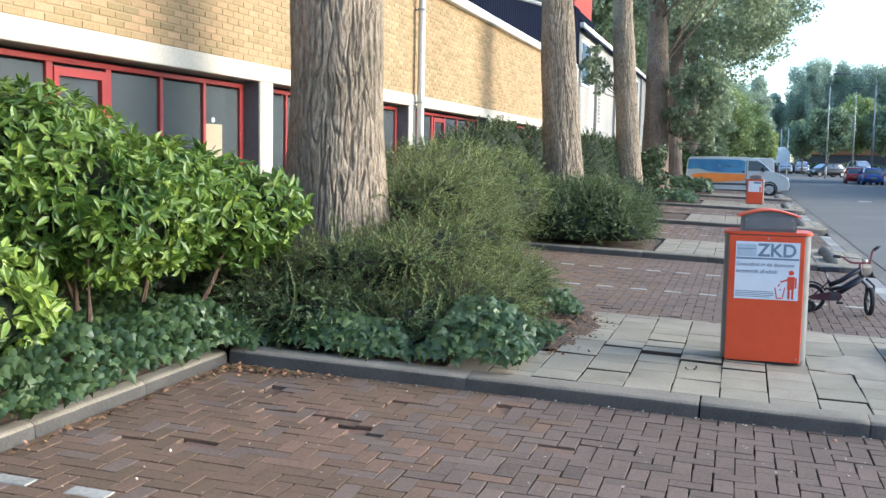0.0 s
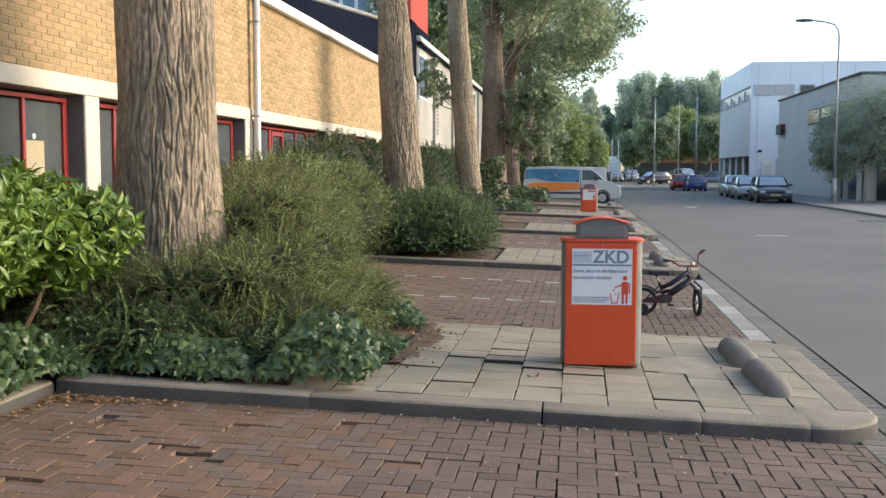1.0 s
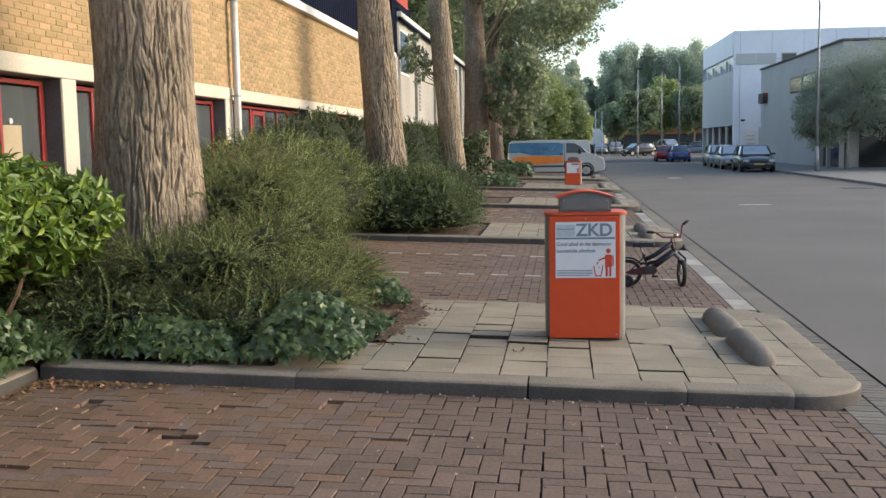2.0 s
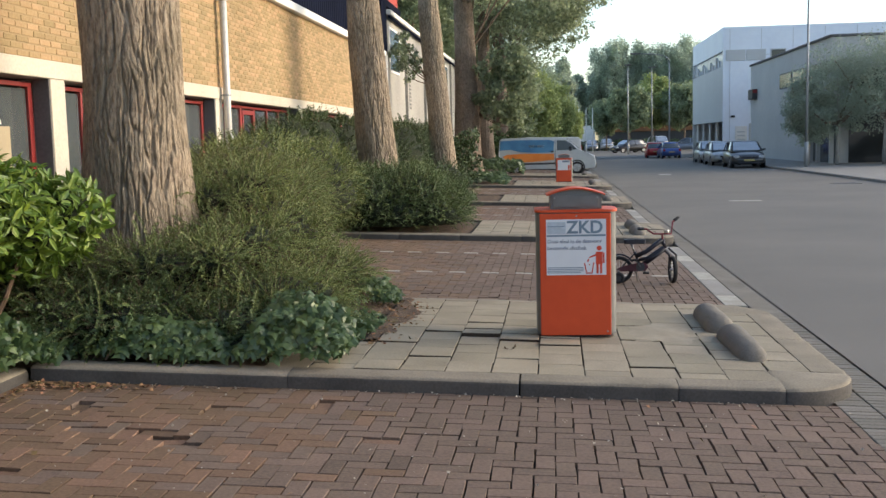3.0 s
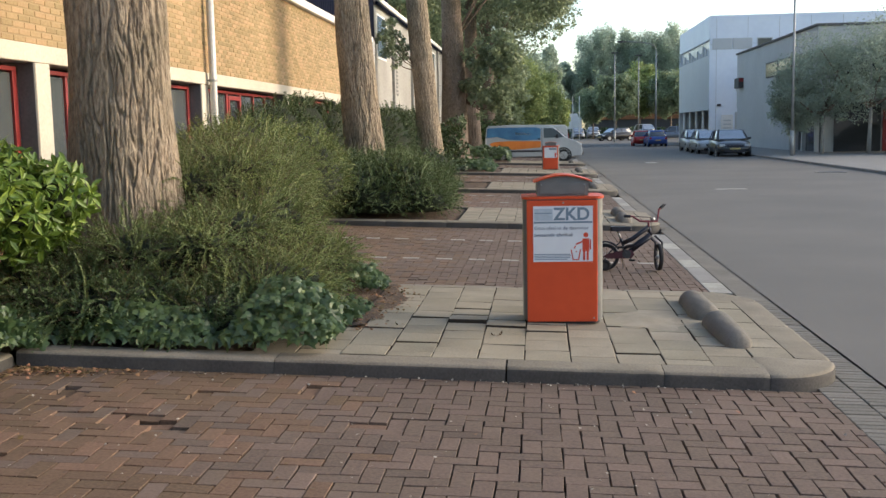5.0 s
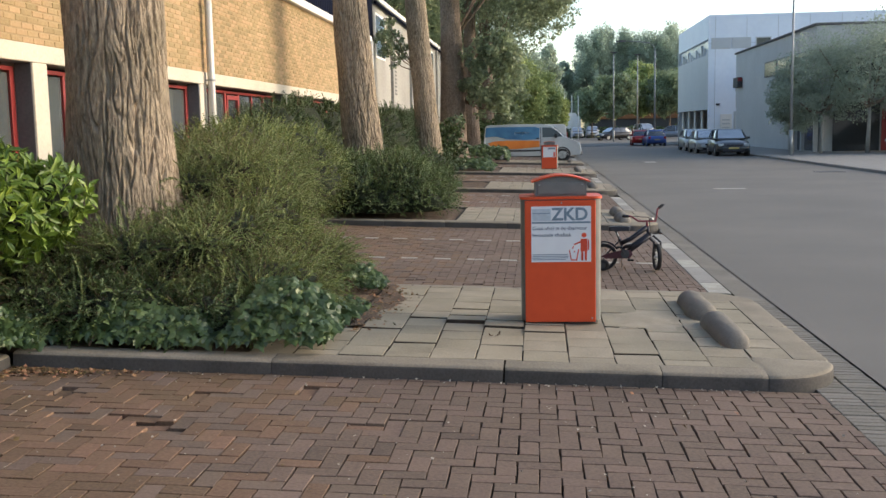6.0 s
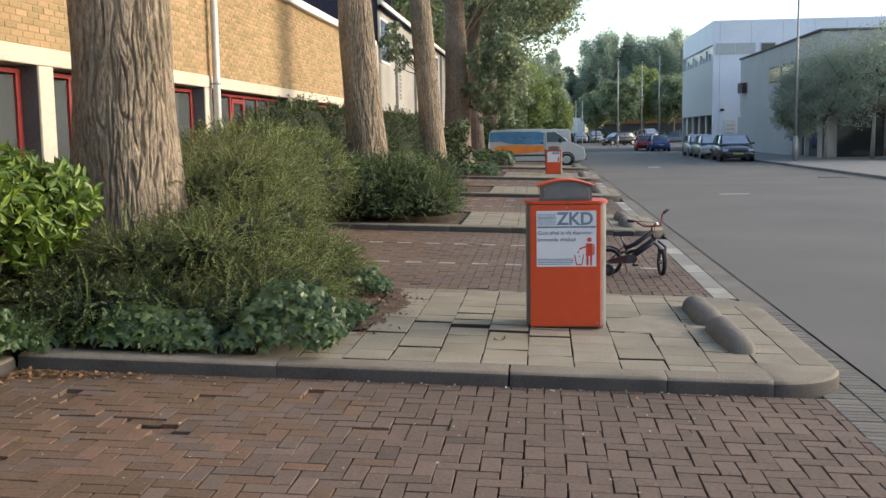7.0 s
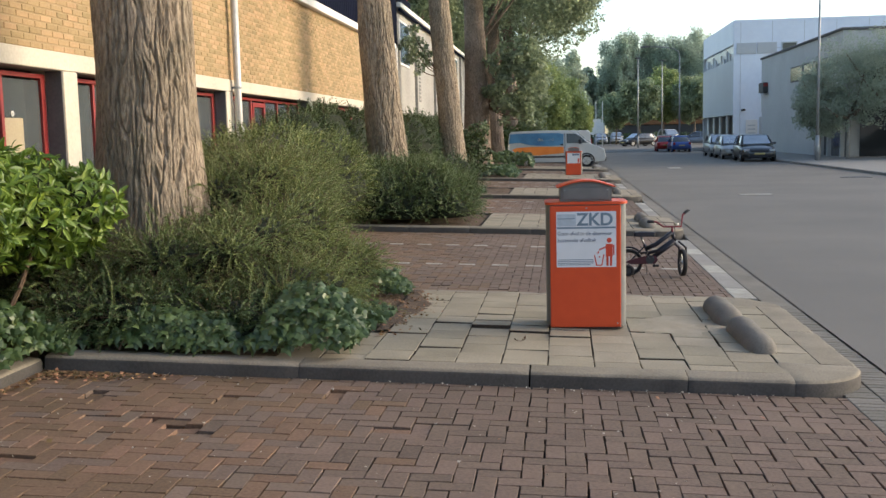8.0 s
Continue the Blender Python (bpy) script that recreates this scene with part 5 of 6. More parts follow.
def bicycle(at):
    b = thing("childs_bicycle", "small dark child's bicycle with red-pink handlebar leaning on its stand", "bicycle", at)
    RW = 0.155
    rear, front = Vector((-0.30, 0, RW)), Vector((0.30, 0, RW))
    head_t, head_b = Vector((0.185, 0, 0.50)), Vector((0.215, 0, 0.40))
    seat_t, bb = Vector((-0.17, 0, 0.46)), Vector((-0.06, 0, 0.19))

    def wheel(c, axis, name):
        w = part(name, disc(c, axis, RW - 0.032, RW, 0.045, 28), M_TYRE, b, "black tyred wheel", True)
        part("rim", disc(c, axis, RW - 0.043, RW - 0.030, 0.026, 28), M_BINDARK, w, "dark rim", True)
        part("hub", disc(c, axis, 0, 0.018, 0.07, 10), M_CHROME, w)
        a = Vector(axis).normalized()
        u = a.cross(Vector((0, 0, 1))).normalized()
        v = a.cross(u)
        for q in range(12):
            t_ = 2 * math.pi * q / 12
            part("spoke", tube([c, c + (RW - 0.04) * (math.cos(t_) * u + math.sin(t_) * v)], 0.0018, 4), M_CHROME, w)
    wheel(rear, (0, 1, 0), "rear_wheel")
    steer = radians(-77)
    ax = Vector((-math.sin(steer), math.cos(steer), 0))
    wheel(front, ax, "front_wheel")
    part("down_tube", tube([head_b, bb], 0.030, 8), M_BLACK, b, "", True)
    part("top_tube", tube([head_t, Vector((0.0, 0, 0.36)), Vector((-0.11, 0, 0.31))], 0.027, 8), M_BLACK, b, "", True)
    part("mid_tube", tube([head_b + Vector((0, 0, 0.03)), Vector((0.02, 0, 0.29)), Vector((-0.09, 0, 0.26))], 0.020, 8), M_BLACK, b, "", True)
    part("seat_tube", tube([bb, Vector((-0.13, 0, 0.36))], 0.016, 8), M_BLACK, b, "", True)
    part("seat_post", tube([Vector((-0.13, 0, 0.36)), seat_t], 0.012, 8), M_CHROME, b, "", True)
    part("head_tube", tube([head_t, head_b], 0.021, 10), M_BLACK, b, "", True)
    for sy in (-0.035, 0.035):
        part("chain_stay", tube([bb + Vector((0, sy, 0)), rear + Vector((0, sy, 0))], 0.009, 6), M_BLACK, b)
        part("seat_stay", tube([Vector((-0.125, sy * 0.5, 0.34)), rear + Vector((0, sy, 0))], 0.008, 6), M_BLACK, b)
        o = ax * (sy * 1.1)
        part("fork_blade", tube([head_b + o, front + Vector((0, 0, RW + 0.015)) + o, front + o], 0.014, 6), M_BLACK, b)
    sad = bmesh.new()
    prism([(-0.25, -0.060), (-0.23, -0.075), (-0.13, -0.05), (-0.01, -0.020), (0.0, 0), (-0.01, 0.020), (-0.13, 0.05), (-0.23, 0.075), (-0.25, 0.060)], "z", 0.450, 0.505, 0.012, sad)
    part("saddle", sad, M_BLACK, b, "black and grey saddle")
    fwd = Vector((math.cos(steer), math.sin(steer), 0))
    side = ax
    c = head_t + Vector((0, 0, 0.05))
    part("stem", tube([head_t, c + Vector((0, 0, 0.01))], 0.013, 8), M_PINK, b, "", True)
    bar = [c - side * 0.27 + Vector((0, 0, 0.075)) - fwd * 0.05, c - side * 0.18 + Vector((0, 0, 0.070)) - fwd * 0.01, c - side * 0.10 + Vector((0, 0, 0.015)),
           c + side * 0.10 + Vector((0, 0, 0.015)), c + side * 0.12 + Vector((0, 0, 0.150)) - fwd * 0.01, c + side * 0.19 + Vector((0, 0, 0.200)) - fwd * 0.05]
    part("handlebar", tube(bar, 0.011, 8), M_PINK, b, "red-pink handlebar", True)
    for s, e in ((bar[0], bar[1]), (bar[5], bar[4])):
        part("grip", tube([s, s.lerp(e, 0.75)], 0.017, 8), M_TYRE, b, "black grip", True)
        lv = s.lerp(e, 0.6)
        part("brake_lever", tube([lv, lv + fwd * 0.05, lv + fwd * 0.06 + (s - e).normalized() * 0.07], 0.005, 5), M_BLACK, b)
    part("brake_cable", tube([bar[1], c + fwd * 0.10 + Vector((0, 0, 0.06)), head_b + fwd * 0.05], 0.004, 5), M_BLACK, b)
    part("chain_guard", prism([(-0.33, 0.16), (-0.28, 0.19), (-0.10, 0.235), (0.0, 0.235), (0.03, 0.19), (0.0, 0.145), (-0.08, 0.14), (-0.28, 0.135)], "y", -0.062, -0.044, 0.003), M_GUARD, b, "dark purple-red chain guard")
    part("chainring", disc(bb + Vector((0, -0.068, 0)), (0, 1, 0), 0, 0.05, 0.006, 16), M_BINDARK, b)
    for s in (-1, 1):
        tip = bb + Vector((0.06 * s, 0.075 * s, -0.08 * s))
        part("crank", tube([bb + Vector((0, 0.07 * s, 0)), tip], 0.008, 6), M_BINDARK, b)
        part("pedal", box(tip.x - 0.035, tip.x + 0.035, min(tip.y, tip.y + 0.06 * s), max(tip.y, tip.y + 0.06 * s), tip.z - 0.011, tip.z + 0.011, 0.003), M_TYRE, b)
    mg = [rear + (RW + 0.018) * Vector((math.cos(t_), 0, math.sin(t_))) for t_ in (radians(30 + 15 * q) for q in range(10))]
    part("mudguard", tube(mg, 0.012, 6), M_BLACK, b, "", True)
    part("kickstand", tube([bb + Vector((-0.05, 0.03, 0)), Vector((-0.10, 0.16, 0.0))], 0.007, 6), M_CHROME, b)
    sw = part("stabiliser_wheel", disc(Vector((rear.x, -0.16, 0.068)), (0, 1, 0), 0.03, 0.066, 0.03, 18), M_TYRE, b, "small stabiliser wheel", True)
    part("wheel_disc", disc(Vector((rear.x, -0.16, 0.068)), (0, 1, 0), 0, 0.031, 0.024, 14), M_BINDARK, sw, "dark plastic hub")
    part("stabiliser_arm", tube([rear, Vector((rear.x, -0.12, 0.14)), Vector((rear.x, -0.145, 0.068))], 0.007, 6), M_BINDARK, b)
    part("bell", disc(c + side * 0.05 + Vector((0, 0, 0.04)), (0, 0, 1), 0, 0.025, 0.03, 12), M_CHROME, b)
    return b


bicycle(pose(-0.235, 11.66, gz(-0.2) + 0.002, -4, 0, -6))


# ---- vehicles ----
def wheel_parts(parent, x, y, r, w, rimmat=None):
    t_ = part("wheel", disc((x, y, r), (0, 1, 0), r * 0.62, r, w, 28), M_TYRE, parent, "black tyre", True)
    part("rim", disc((x, y, r), (0, 1, 0), 0, r * 0.63, w * 0.85, 20), rimmat or M_CHROME, t_, "metal rim")
    for q in range(5):
        a = 2 * math.pi * q / 5
        sgn = 1 if y > 0 else -1
        part("spoke", tube([(x, y + sgn * w * 0.44, r), (x + r * 0.55 * math.cos(a), y + sgn * w * 0.44, r + r * 0.55 * math.sin(a))], r * 0.07, 5), M_STEEL, t_)


def loft(stations):
    """Closed rings across the length: each station is (x, [(y, z), ...]) for one side from the bottom up; mirrored."""
    bm = bmesh.new()
    rings = []
    for x, side in stations:
        ring = [bm.verts.new((x, y, z)) for y, z in side] + [bm.verts.new((x, -y, z)) for y, z in side[::-1]]
        rings.append(ring)
    n = len(rings[0])
    for a, b in zip(rings, rings[1:]):
        for j in range(n):
            bm.faces.new((a[j], a[(j + 1) % n], b[(j + 1) % n], b[j]))
    bm.faces.new(rings[0][::-1]); bm.faces.new(rings[-1])
    return bm


def car(at, colour, label, length=4.2, height=1.46, estate=False):
    """A parked car, front towards +x."""
    c = thing("car", label, "car", at, "parked cars")
    L, H, W = length / 2, height, 0.87
    body = paint("car paint " + label[:18], colour)

    def ring(w, z0, z1, crownz):
        return [(w * 0.55, z0), (w * 0.96, z0 + 0.04), (w, (z0 + z1) / 2), (w * 0.97, z1 - 0.06), (w * 0.80, z1), (w * 0.4, crownz)]
    sh = H * 0.60
    st = [(-L, ring(W * 0.82, 0.38, sh - 0.05, sh - 0.04)), (-L + 0.15, ring(W * 0.95, 0.26, sh + 0.02, sh + 0.03)), (-L + 0.8, ring(W, 0.20, sh + 0.04, sh + 0.06)),
          (0, ring(W, 0.19, sh + 0.02, sh + 0.05)), (L - 1.25, ring(W, 0.20, sh, sh + 0.04)), (L - 0.6, ring(W * 0.98, 0.21, sh - 0.08, sh - 0.03)),
          (L - 0.18, ring(W * 0.92, 0.24, sh - 0.20, sh - 0.15)), (L, ring(W * 0.76, 0.32, sh - 0.32, sh - 0.29))]
    part("body", loft(st), body, c, "", True)

    def cab(w0, w1, z0, z1):
        return [(w0, z0), (w0 * 0.985, z0 + 0.05), (w1, z1 - 0.05), (w1 * 0.9, z1)]
    b0 = sh + 0.015
    rear = -L + (0.35 if estate else 0.55)
    st = [(rear - 0.28, cab(0.74, 0.70, b0, b0 + 0.06)), (rear, cab(0.77, 0.62, b0, H - 0.12)), (rear + 0.35, cab(0.79, 0.63, b0, H - 0.01)), (0.1, cab(0.80, 0.64, b0, H)),
          (0.45, cab(0.80, 0.63, b0, H - 0.06)), (L - 0.95, cab(0.78, 0.70, b0, b0 + 0.06))]
    part("glasshouse", loft(st), M_CARGLASS, c, "dark window glass", True)
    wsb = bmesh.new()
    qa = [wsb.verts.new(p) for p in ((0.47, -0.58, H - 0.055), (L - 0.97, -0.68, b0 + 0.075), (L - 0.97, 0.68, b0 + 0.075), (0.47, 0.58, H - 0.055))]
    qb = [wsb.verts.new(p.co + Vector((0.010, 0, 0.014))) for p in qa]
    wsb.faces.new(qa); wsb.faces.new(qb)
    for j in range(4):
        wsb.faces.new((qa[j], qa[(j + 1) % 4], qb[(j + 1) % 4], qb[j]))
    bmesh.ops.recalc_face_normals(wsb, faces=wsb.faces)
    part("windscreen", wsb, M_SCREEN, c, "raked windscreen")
    st = [(rear + 0.02, [(0.60, H - 0.12), (0.55, H - 0.085)]), (rear + 0.35, [(0.64, H - 0.04), (0.58, H + 0.008)]), (0.1, [(0.65, H - 0.03), (0.58, H + 0.015)]), (0.42, [(0.64, H - 0.075), (0.56, H - 0.035)])]
    part("roof", loft(st), body, c, "", True)
    for sy in (-1, 1):
        for px in ((0.42, L - 1.0), (-0.35, -0.35), (rear + 0.2, rear - 0.1)):
            part("pillar", tube([(px[0], sy * 0.64, H - 0.06), ((px[0] + px[1]) / 2, sy * 0.72, (H + b0) / 2), (px[1], sy * 0.80, b0)], 0.03, 6), body, c)
        for x in (L - 0.80, -L + 0.75):
            wheel_parts(c, x, sy * 0.77, 0.31, 0.20)
            part("arch", disc((x, sy * 0.845, 0.33), (0, 1, 0), 0.32, 0.375, 0.06, 24), body, c)
        part("headlight", box(L - 0.30, L - 0.03, sy * 0.63 - 0.14, sy * 0.63 + 0.14, sh - 0.33, sh - 0.19, 0.03, None, 2), M_LAMPGLASS, c, "clear headlight")
        part("tail_light", box(-L - 0.01, -L + 0.2, sy * 0.68 - 0.10, sy * 0.68 + 0.10, sh - 0.22, sh - 0.02, 0.03, None, 2), M_TAIL, c, "red tail light")
        part("mirror", box(0.62, 0.76, sy * 0.93 - 0.09, sy * 0.93 + 0.09, sh + 0.05, sh + 0.17, 0.03, None, 2), body, c)
        part("door_handle", box(-0.3, -0.12, sy * 0.875 - 0.012, sy * 0.875 + 0.012, sh - 0.13, sh - 0.10, 0.004), M_BLACK, c)
    part("grille", box(L - 0.10, L + 0.012, -0.42, 0.42, sh - 0.36, sh - 0.25, 0.01), M_BLACK, c, "black grille")
    part("bumper_intake", box(L - 0.12, L + 0.012, -0.55, 0.55, 0.25, 0.37, 0.02), M_BLACK, c, "black lower intake")
    part("number_plate", box(L + 0.012, L + 0.022, -0.26, 0.26, 0.40, 0.50, 0.004), M_PLATE, c, "yellow number plate")
    part("number_plate", box(-L - 0.022, -L - 0.008, -0.26, 0.26, 0.55, 0.65, 0.004), M_PLATE, c, "yellow number plate")
    return c


M_PLATE = material("yellow plate", (0.45, 0.36, 0.14), None, 0.4, bump=0)
car(pose(8.72, 54.8, 0, 0, 0, -92) @ Matrix.Diagonal((1, 1, 0.93, 1)), (0.05, 0.055, 0.06), "black hatchback parked at the far kerb", 4.2, 1.48)
car(pose(8.55, 60.4, 0, 0, 0, -91) @ Matrix.Diagonal((1, 1, 0.92, 1)), (0.40, 0.41, 0.415), "grey saloon parked at the far kerb", 4.4, 1.45)
car(pose(8.75, 66.2, 0, 0, 0, -91) @ Matrix.Diagonal((1, 1, 0.90, 1)), (0.42, 0.43, 0.44), "silver estate parked at the far kerb", 4.4, 1.5, True)
car(pose(7.05, 84.5, 0.02, 0, 0, 88) @ Matrix.Diagonal((0.86, 0.86, 0.86, 1)), (0.42, 0.03, 0.03), "red hatchback parked by the junction", 4.0, 1.45)
car(pose(7.85, 81.5, 0.02, 0, 0, 92) @ Matrix.Diagonal((0.86, 0.86, 0.84, 1)), (0.03, 0.08, 0.30), "dark blue hatchback parked by the junction", 4.0, 1.5)
car(pose(11.58, 125.0, 0.02, 0, 0, -75), (0.62, 0.63, 0.64), "white van-like car beyond the junction", 4.4, 1.8, True)
car(pose(7.3, 116.0, 0.02, 0, 0, -150), (0.02, 0.02, 0.022), "black car at the junction", 4.3, 1.45)
car(pose(14.0, 118.0, 0.02, 0, 0, 175), (0.20, 0.24, 0.30), "blue grey car beyond the junction", 4.3, 1.5)
car(pose(4.0, 141.0, 0.0, 0, 0, -90), (0.28, 0.31, 0.36), "silver car parked in front of the hedge", 4.3, 1.5)
car(pose(6.2, 143.0, 0.0, 0, 0, -90), (0.52, 0.53, 0.55), "pale car parked in front of the hedge", 4.3, 1.6)
car(pose(18.5, 122.0, 0.02, 0, 0, -100), (0.55, 0.55, 0.56), "white car beside the pillars", 4.3, 1.5)
car(pose(17.4, 50.5, 0.10, 0, 0, -150), (0.10, 0.16, 0.14), "dark green car parked under the trees", 4.3, 1.5)


M_VANGLASS = material("dark van glass", (0.03, 0.035, 0.04), None, 0.08, spec=0.6, bump=0)


def van(at):
    v = thing("van", "silver van with blue and orange side print parked in a bay", "van", at)
    body = paint("van silver", (0.50, 0.52, 0.53), 0.35, 0.2)
    prof = [(-2.40, 0.35), (-2.42, 0.9), (-2.34, 1.80), (-2.22, 1.93), (-1.0, 1.97), (0.55, 1.95), (0.95, 1.86), (1.62, 1.26), (2.18, 1.02), (2.36, 0.86), (2.42, 0.55), (2.38, 0.32), (1.9, 0.28), (-2.0, 0.28)]
    bm = bmesh.new()
    rows = []
    for y, s in ((-0.95, 0.985), (-0.90, 1.0), (0.90, 1.0), (0.95, 0.985)):
        rows.append([bm.verts.new((px * s, y * (1 - 0.09 * max(0, pz - 1.0)), 1.0 + (pz - 1.0) * s)) for px, pz in prof])
    n = len(prof)
    for a, b in zip(rows, rows[1:]):
        for j in range(n):
            bm.faces.new((a[j], a[(j + 1) % n], b[(j + 1) % n], b[j]))
    bm.faces.new(rows[0][::-1]); bm.faces.new(rows[-1])
    part("body", bm, body, v)
    blue = material("blue van print", (0.04, 0.13, 0.27), (0.08, 0.24, 0.42), 0.35, grain=3, stain=1.2, bump=0)
    orng = material("orange van print", (0.85, 0.27, 0.05), (0.75, 0.20, 0.03), 0.35, grain=3, stain=1.2, bump=0)
    for sy in (-1, 1):
        y = sy * 0.955

        def flat(name, poly, m, lab):
            b_ = bmesh.new()
            vs0 = [b_.verts.new((px, (abs(y) * (1 - 0.09 * max(0, pz - 1.0)) + 0.002) * sy, pz)) for px, pz in poly]
            vs1 = [b_.verts.new((px, (abs(y) * (1 - 0.09 * max(0, pz - 1.0)) + 0.010) * sy, pz)) for px, pz in poly]
            k = len(poly)
            b_.faces.new(vs0); b_.faces.new(vs1)
            for j in range(k):
                b_.faces.new((vs0[j], vs0[(j + 1) % k], vs1[(j + 1) % k], vs1[j]))
            return part(name, b_, m, v, lab)
        flat("side_print", [(-2.34, 1.30), (-2.30, 1.80), (-1.7, 1.83), (-1.0, 1.83), (0.1, 1.82), (0.36, 1.75), (0.34, 1.17), (-0.4, 1.14), (-1.3, 1.20), (-1.8, 1.34)], blue, "blue side print")
        flat("side_print", [(-2.2, 0.98), (-1.95, 1.08), (-1.2, 1.12), (0.36, 1.09), (0.36, 0.76), (-0.9, 0.66), (-1.9, 0.66)], orng, "orange side print")
        flat("print_bar", [(-0.9, 1.42), (-0.9, 1.54), (-0.1, 1.54), (-0.1, 1.42)], M_WHITEPAINT, "pale bar of lettering")
        flat("side_window", [(0.50, 1.26), (0.50, 1.78), (0.92, 1.77), (1.20, 1.60), (1.50, 1.28)], M_VANGLASS, "cab side window")
        flat("door_seam", [(0.40, 0.45), (0.40, 1.80), (0.425, 1.80), (0.425, 0.45)], M_BLACK, "dark door seam")
        flat("trim", [(-2.2, 0.52), (-2.2, 0.62), (1.3, 0.62), (1.3, 0.52)], M_BINDARK, "dark rub strip")
        for x in (1.48, -1.55):
            wheel_parts(v, x, sy * 0.84, 0.33, 0.22)
            part("arch", disc((x, sy * 0.945, 0.35), (0, 1, 0), 0.33, 0.40, 0.05, 24), M_BINDARK, v, "dark wheel arch")
        part("mirror", box(1.10, 1.24, sy * 1.05 - 0.09, sy * 1.05 + 0.09, 1.22, 1.46, 0.03, None, 2), M_BLACK, v, "black door mirror")
        part("handle", box(0.20, 0.34, sy * 0.965 - 0.015, sy * 0.965 + 0.015, 1.16, 1.24, 0.005), M_BLACK, v)
        part("headlight", box(2.12, 2.36, sy * 0.72 - 0.14, sy * 0.72 + 0.14, 0.78, 0.97, 0.03, None, 2), M_LAMPGLASS, v, "clear headlight")
    ws = bmesh.new()
    q = [ws.verts.new(p) for p in ((1.00, -0.74, 1.845), (1.60, -0.84, 1.295), (1.60, 0.84, 1.295), (1.00, 0.74, 1.845))]
    q2 = [ws.verts.new(p.co + Vector((0.012, 0, 0.014))) for p in q]
    ws.faces.new(q); ws.faces.new(q2)
    for j in range(4):
        ws.faces.new((q[j], q[(j + 1) % 4], q2[(j + 1) % 4], q2[j]))
    part("windscreen", ws, M_CARGLASS, v, "raked windscreen")
    part("bumper", box(2.25, 2.46, -0.88, 0.88, 0.30, 0.55, 0.06, None, 2), M_BINDARK, v, "dark front bumper")
    return v


van(pose(-1.58, 48.8, gz(-1.7), 0, 0, 1) @ Matrix.Diagonal((0.95, 1, 0.89, 1)))
def panel_van(at):
    v = thing("van", "plain white panel van parked behind the printed van", "van", at)
    body = paint("van white", (0.70, 0.71, 0.71), 0.35, 0.0)
    prof = [(-2.30, 0.35), (-2.32, 1.0), (-2.24, 1.85), (-2.12, 1.95), (0.85, 1.95), (1.05, 1.88), (1.66, 1.26), (2.18, 1.04), (2.34, 0.85), (2.36, 0.40), (2.2, 0.30), (-2.2, 0.30)]
    part("body", prism(prof, "y", -0.90, 0.90, 0.05), body, v)
    for sy in (-1, 1):
        part("side_window", prism([(0.55, 1.28), (0.55, 1.74), (0.98, 1.72), (1.40, 1.30)], "y", sy * 0.905 - 0.006, sy * 0.905 + 0.006), M_VANGLASS, v, "cab side window")
        part("tail_light", box(-2.335, -2.25, sy * 0.80 - 0.06, sy * 0.80 + 0.06, 0.95, 1.45, 0.01), M_TAIL, v, "red tail light")
        part("rear_window", box(-2.315, -2.28, sy * 0.38 - 0.26, sy * 0.38 + 0.26, 1.25, 1.70, 0.01), M_VANGLASS, v)
        for x in (1.45, -1.45):
            wheel_parts(v, x, sy * 0.82, 0.32, 0.20)
    return v


panel_van(pose(-2.0, 57.5, 0.0, 0, 0, 180) @ Matrix.Diagonal((1, 1, 0.93, 1)))


# ---- street lamps ----
def street_lamp(x, y, z, h, arm, label="tall grey steel street lamp"):
    s = thing("street_lamp", label, "street lamp", pose(x, y, z), "street lamps")
    part("foot", tube([(0, 0, 0), (0, 0, 1.2)], 0.10, 12), M_STEEL, s, "", True)
    part("pole", tube([(0, 0, 1.2), (0, 0, h - 0.6)], [0.075, 0.045], 12), M_STEEL, s, "", True)
    if arm:
        pts = [(0, 0, h - 0.6), (-0.04 * arm, 0, h - 0.25), (-0.2 * arm, 0, h), (-0.55 * arm, 0, h + 0.12), (-arm, 0, h + 0.20)]
        part("arm", tube(pts, 0.04, 8), M_STEEL, s, "", True)
        part("lantern", loft([(-arm - 0.75, [(0.07, h + 0.16), (0.09, h + 0.24)]), (-arm - 0.4, [(0.14, h + 0.13), (0.15, h + 0.27)]), (-arm, [(0.07, h + 0.14), (0.07, h + 0.24)])]), M_REVEAL, s, "flat grey lantern head")
    else:
        part("lantern", box(-0.35, 0.35, -0.10, 0.10, h - 0.6, h - 0.48, 0.03), M_REVEAL, s, "flat grey lantern head")
    return s


street_lamp(10.92, 50.5, 0.10, 8.5, 1.25)
street_lamp(7.95, 82.0, 0.0, 8.1, 2.3)
street_lamp(8.8, 105.0, 0.0, 9.3, 0)
street_lamp(6.4, 105.0, 0.0, 9.6, 0)
for fx in (2.0, 2.9, 3.7):
    fp = thing("flag_pole", "slim pale flag pole", "pole", pose(fx, 128.0, 0.0), "flag poles")
    part("pole", tube([(0, 0, 0), (0, 0, 5.5)], [0.06, 0.04], 8), M_WHITEPAINT, fp, "", True)


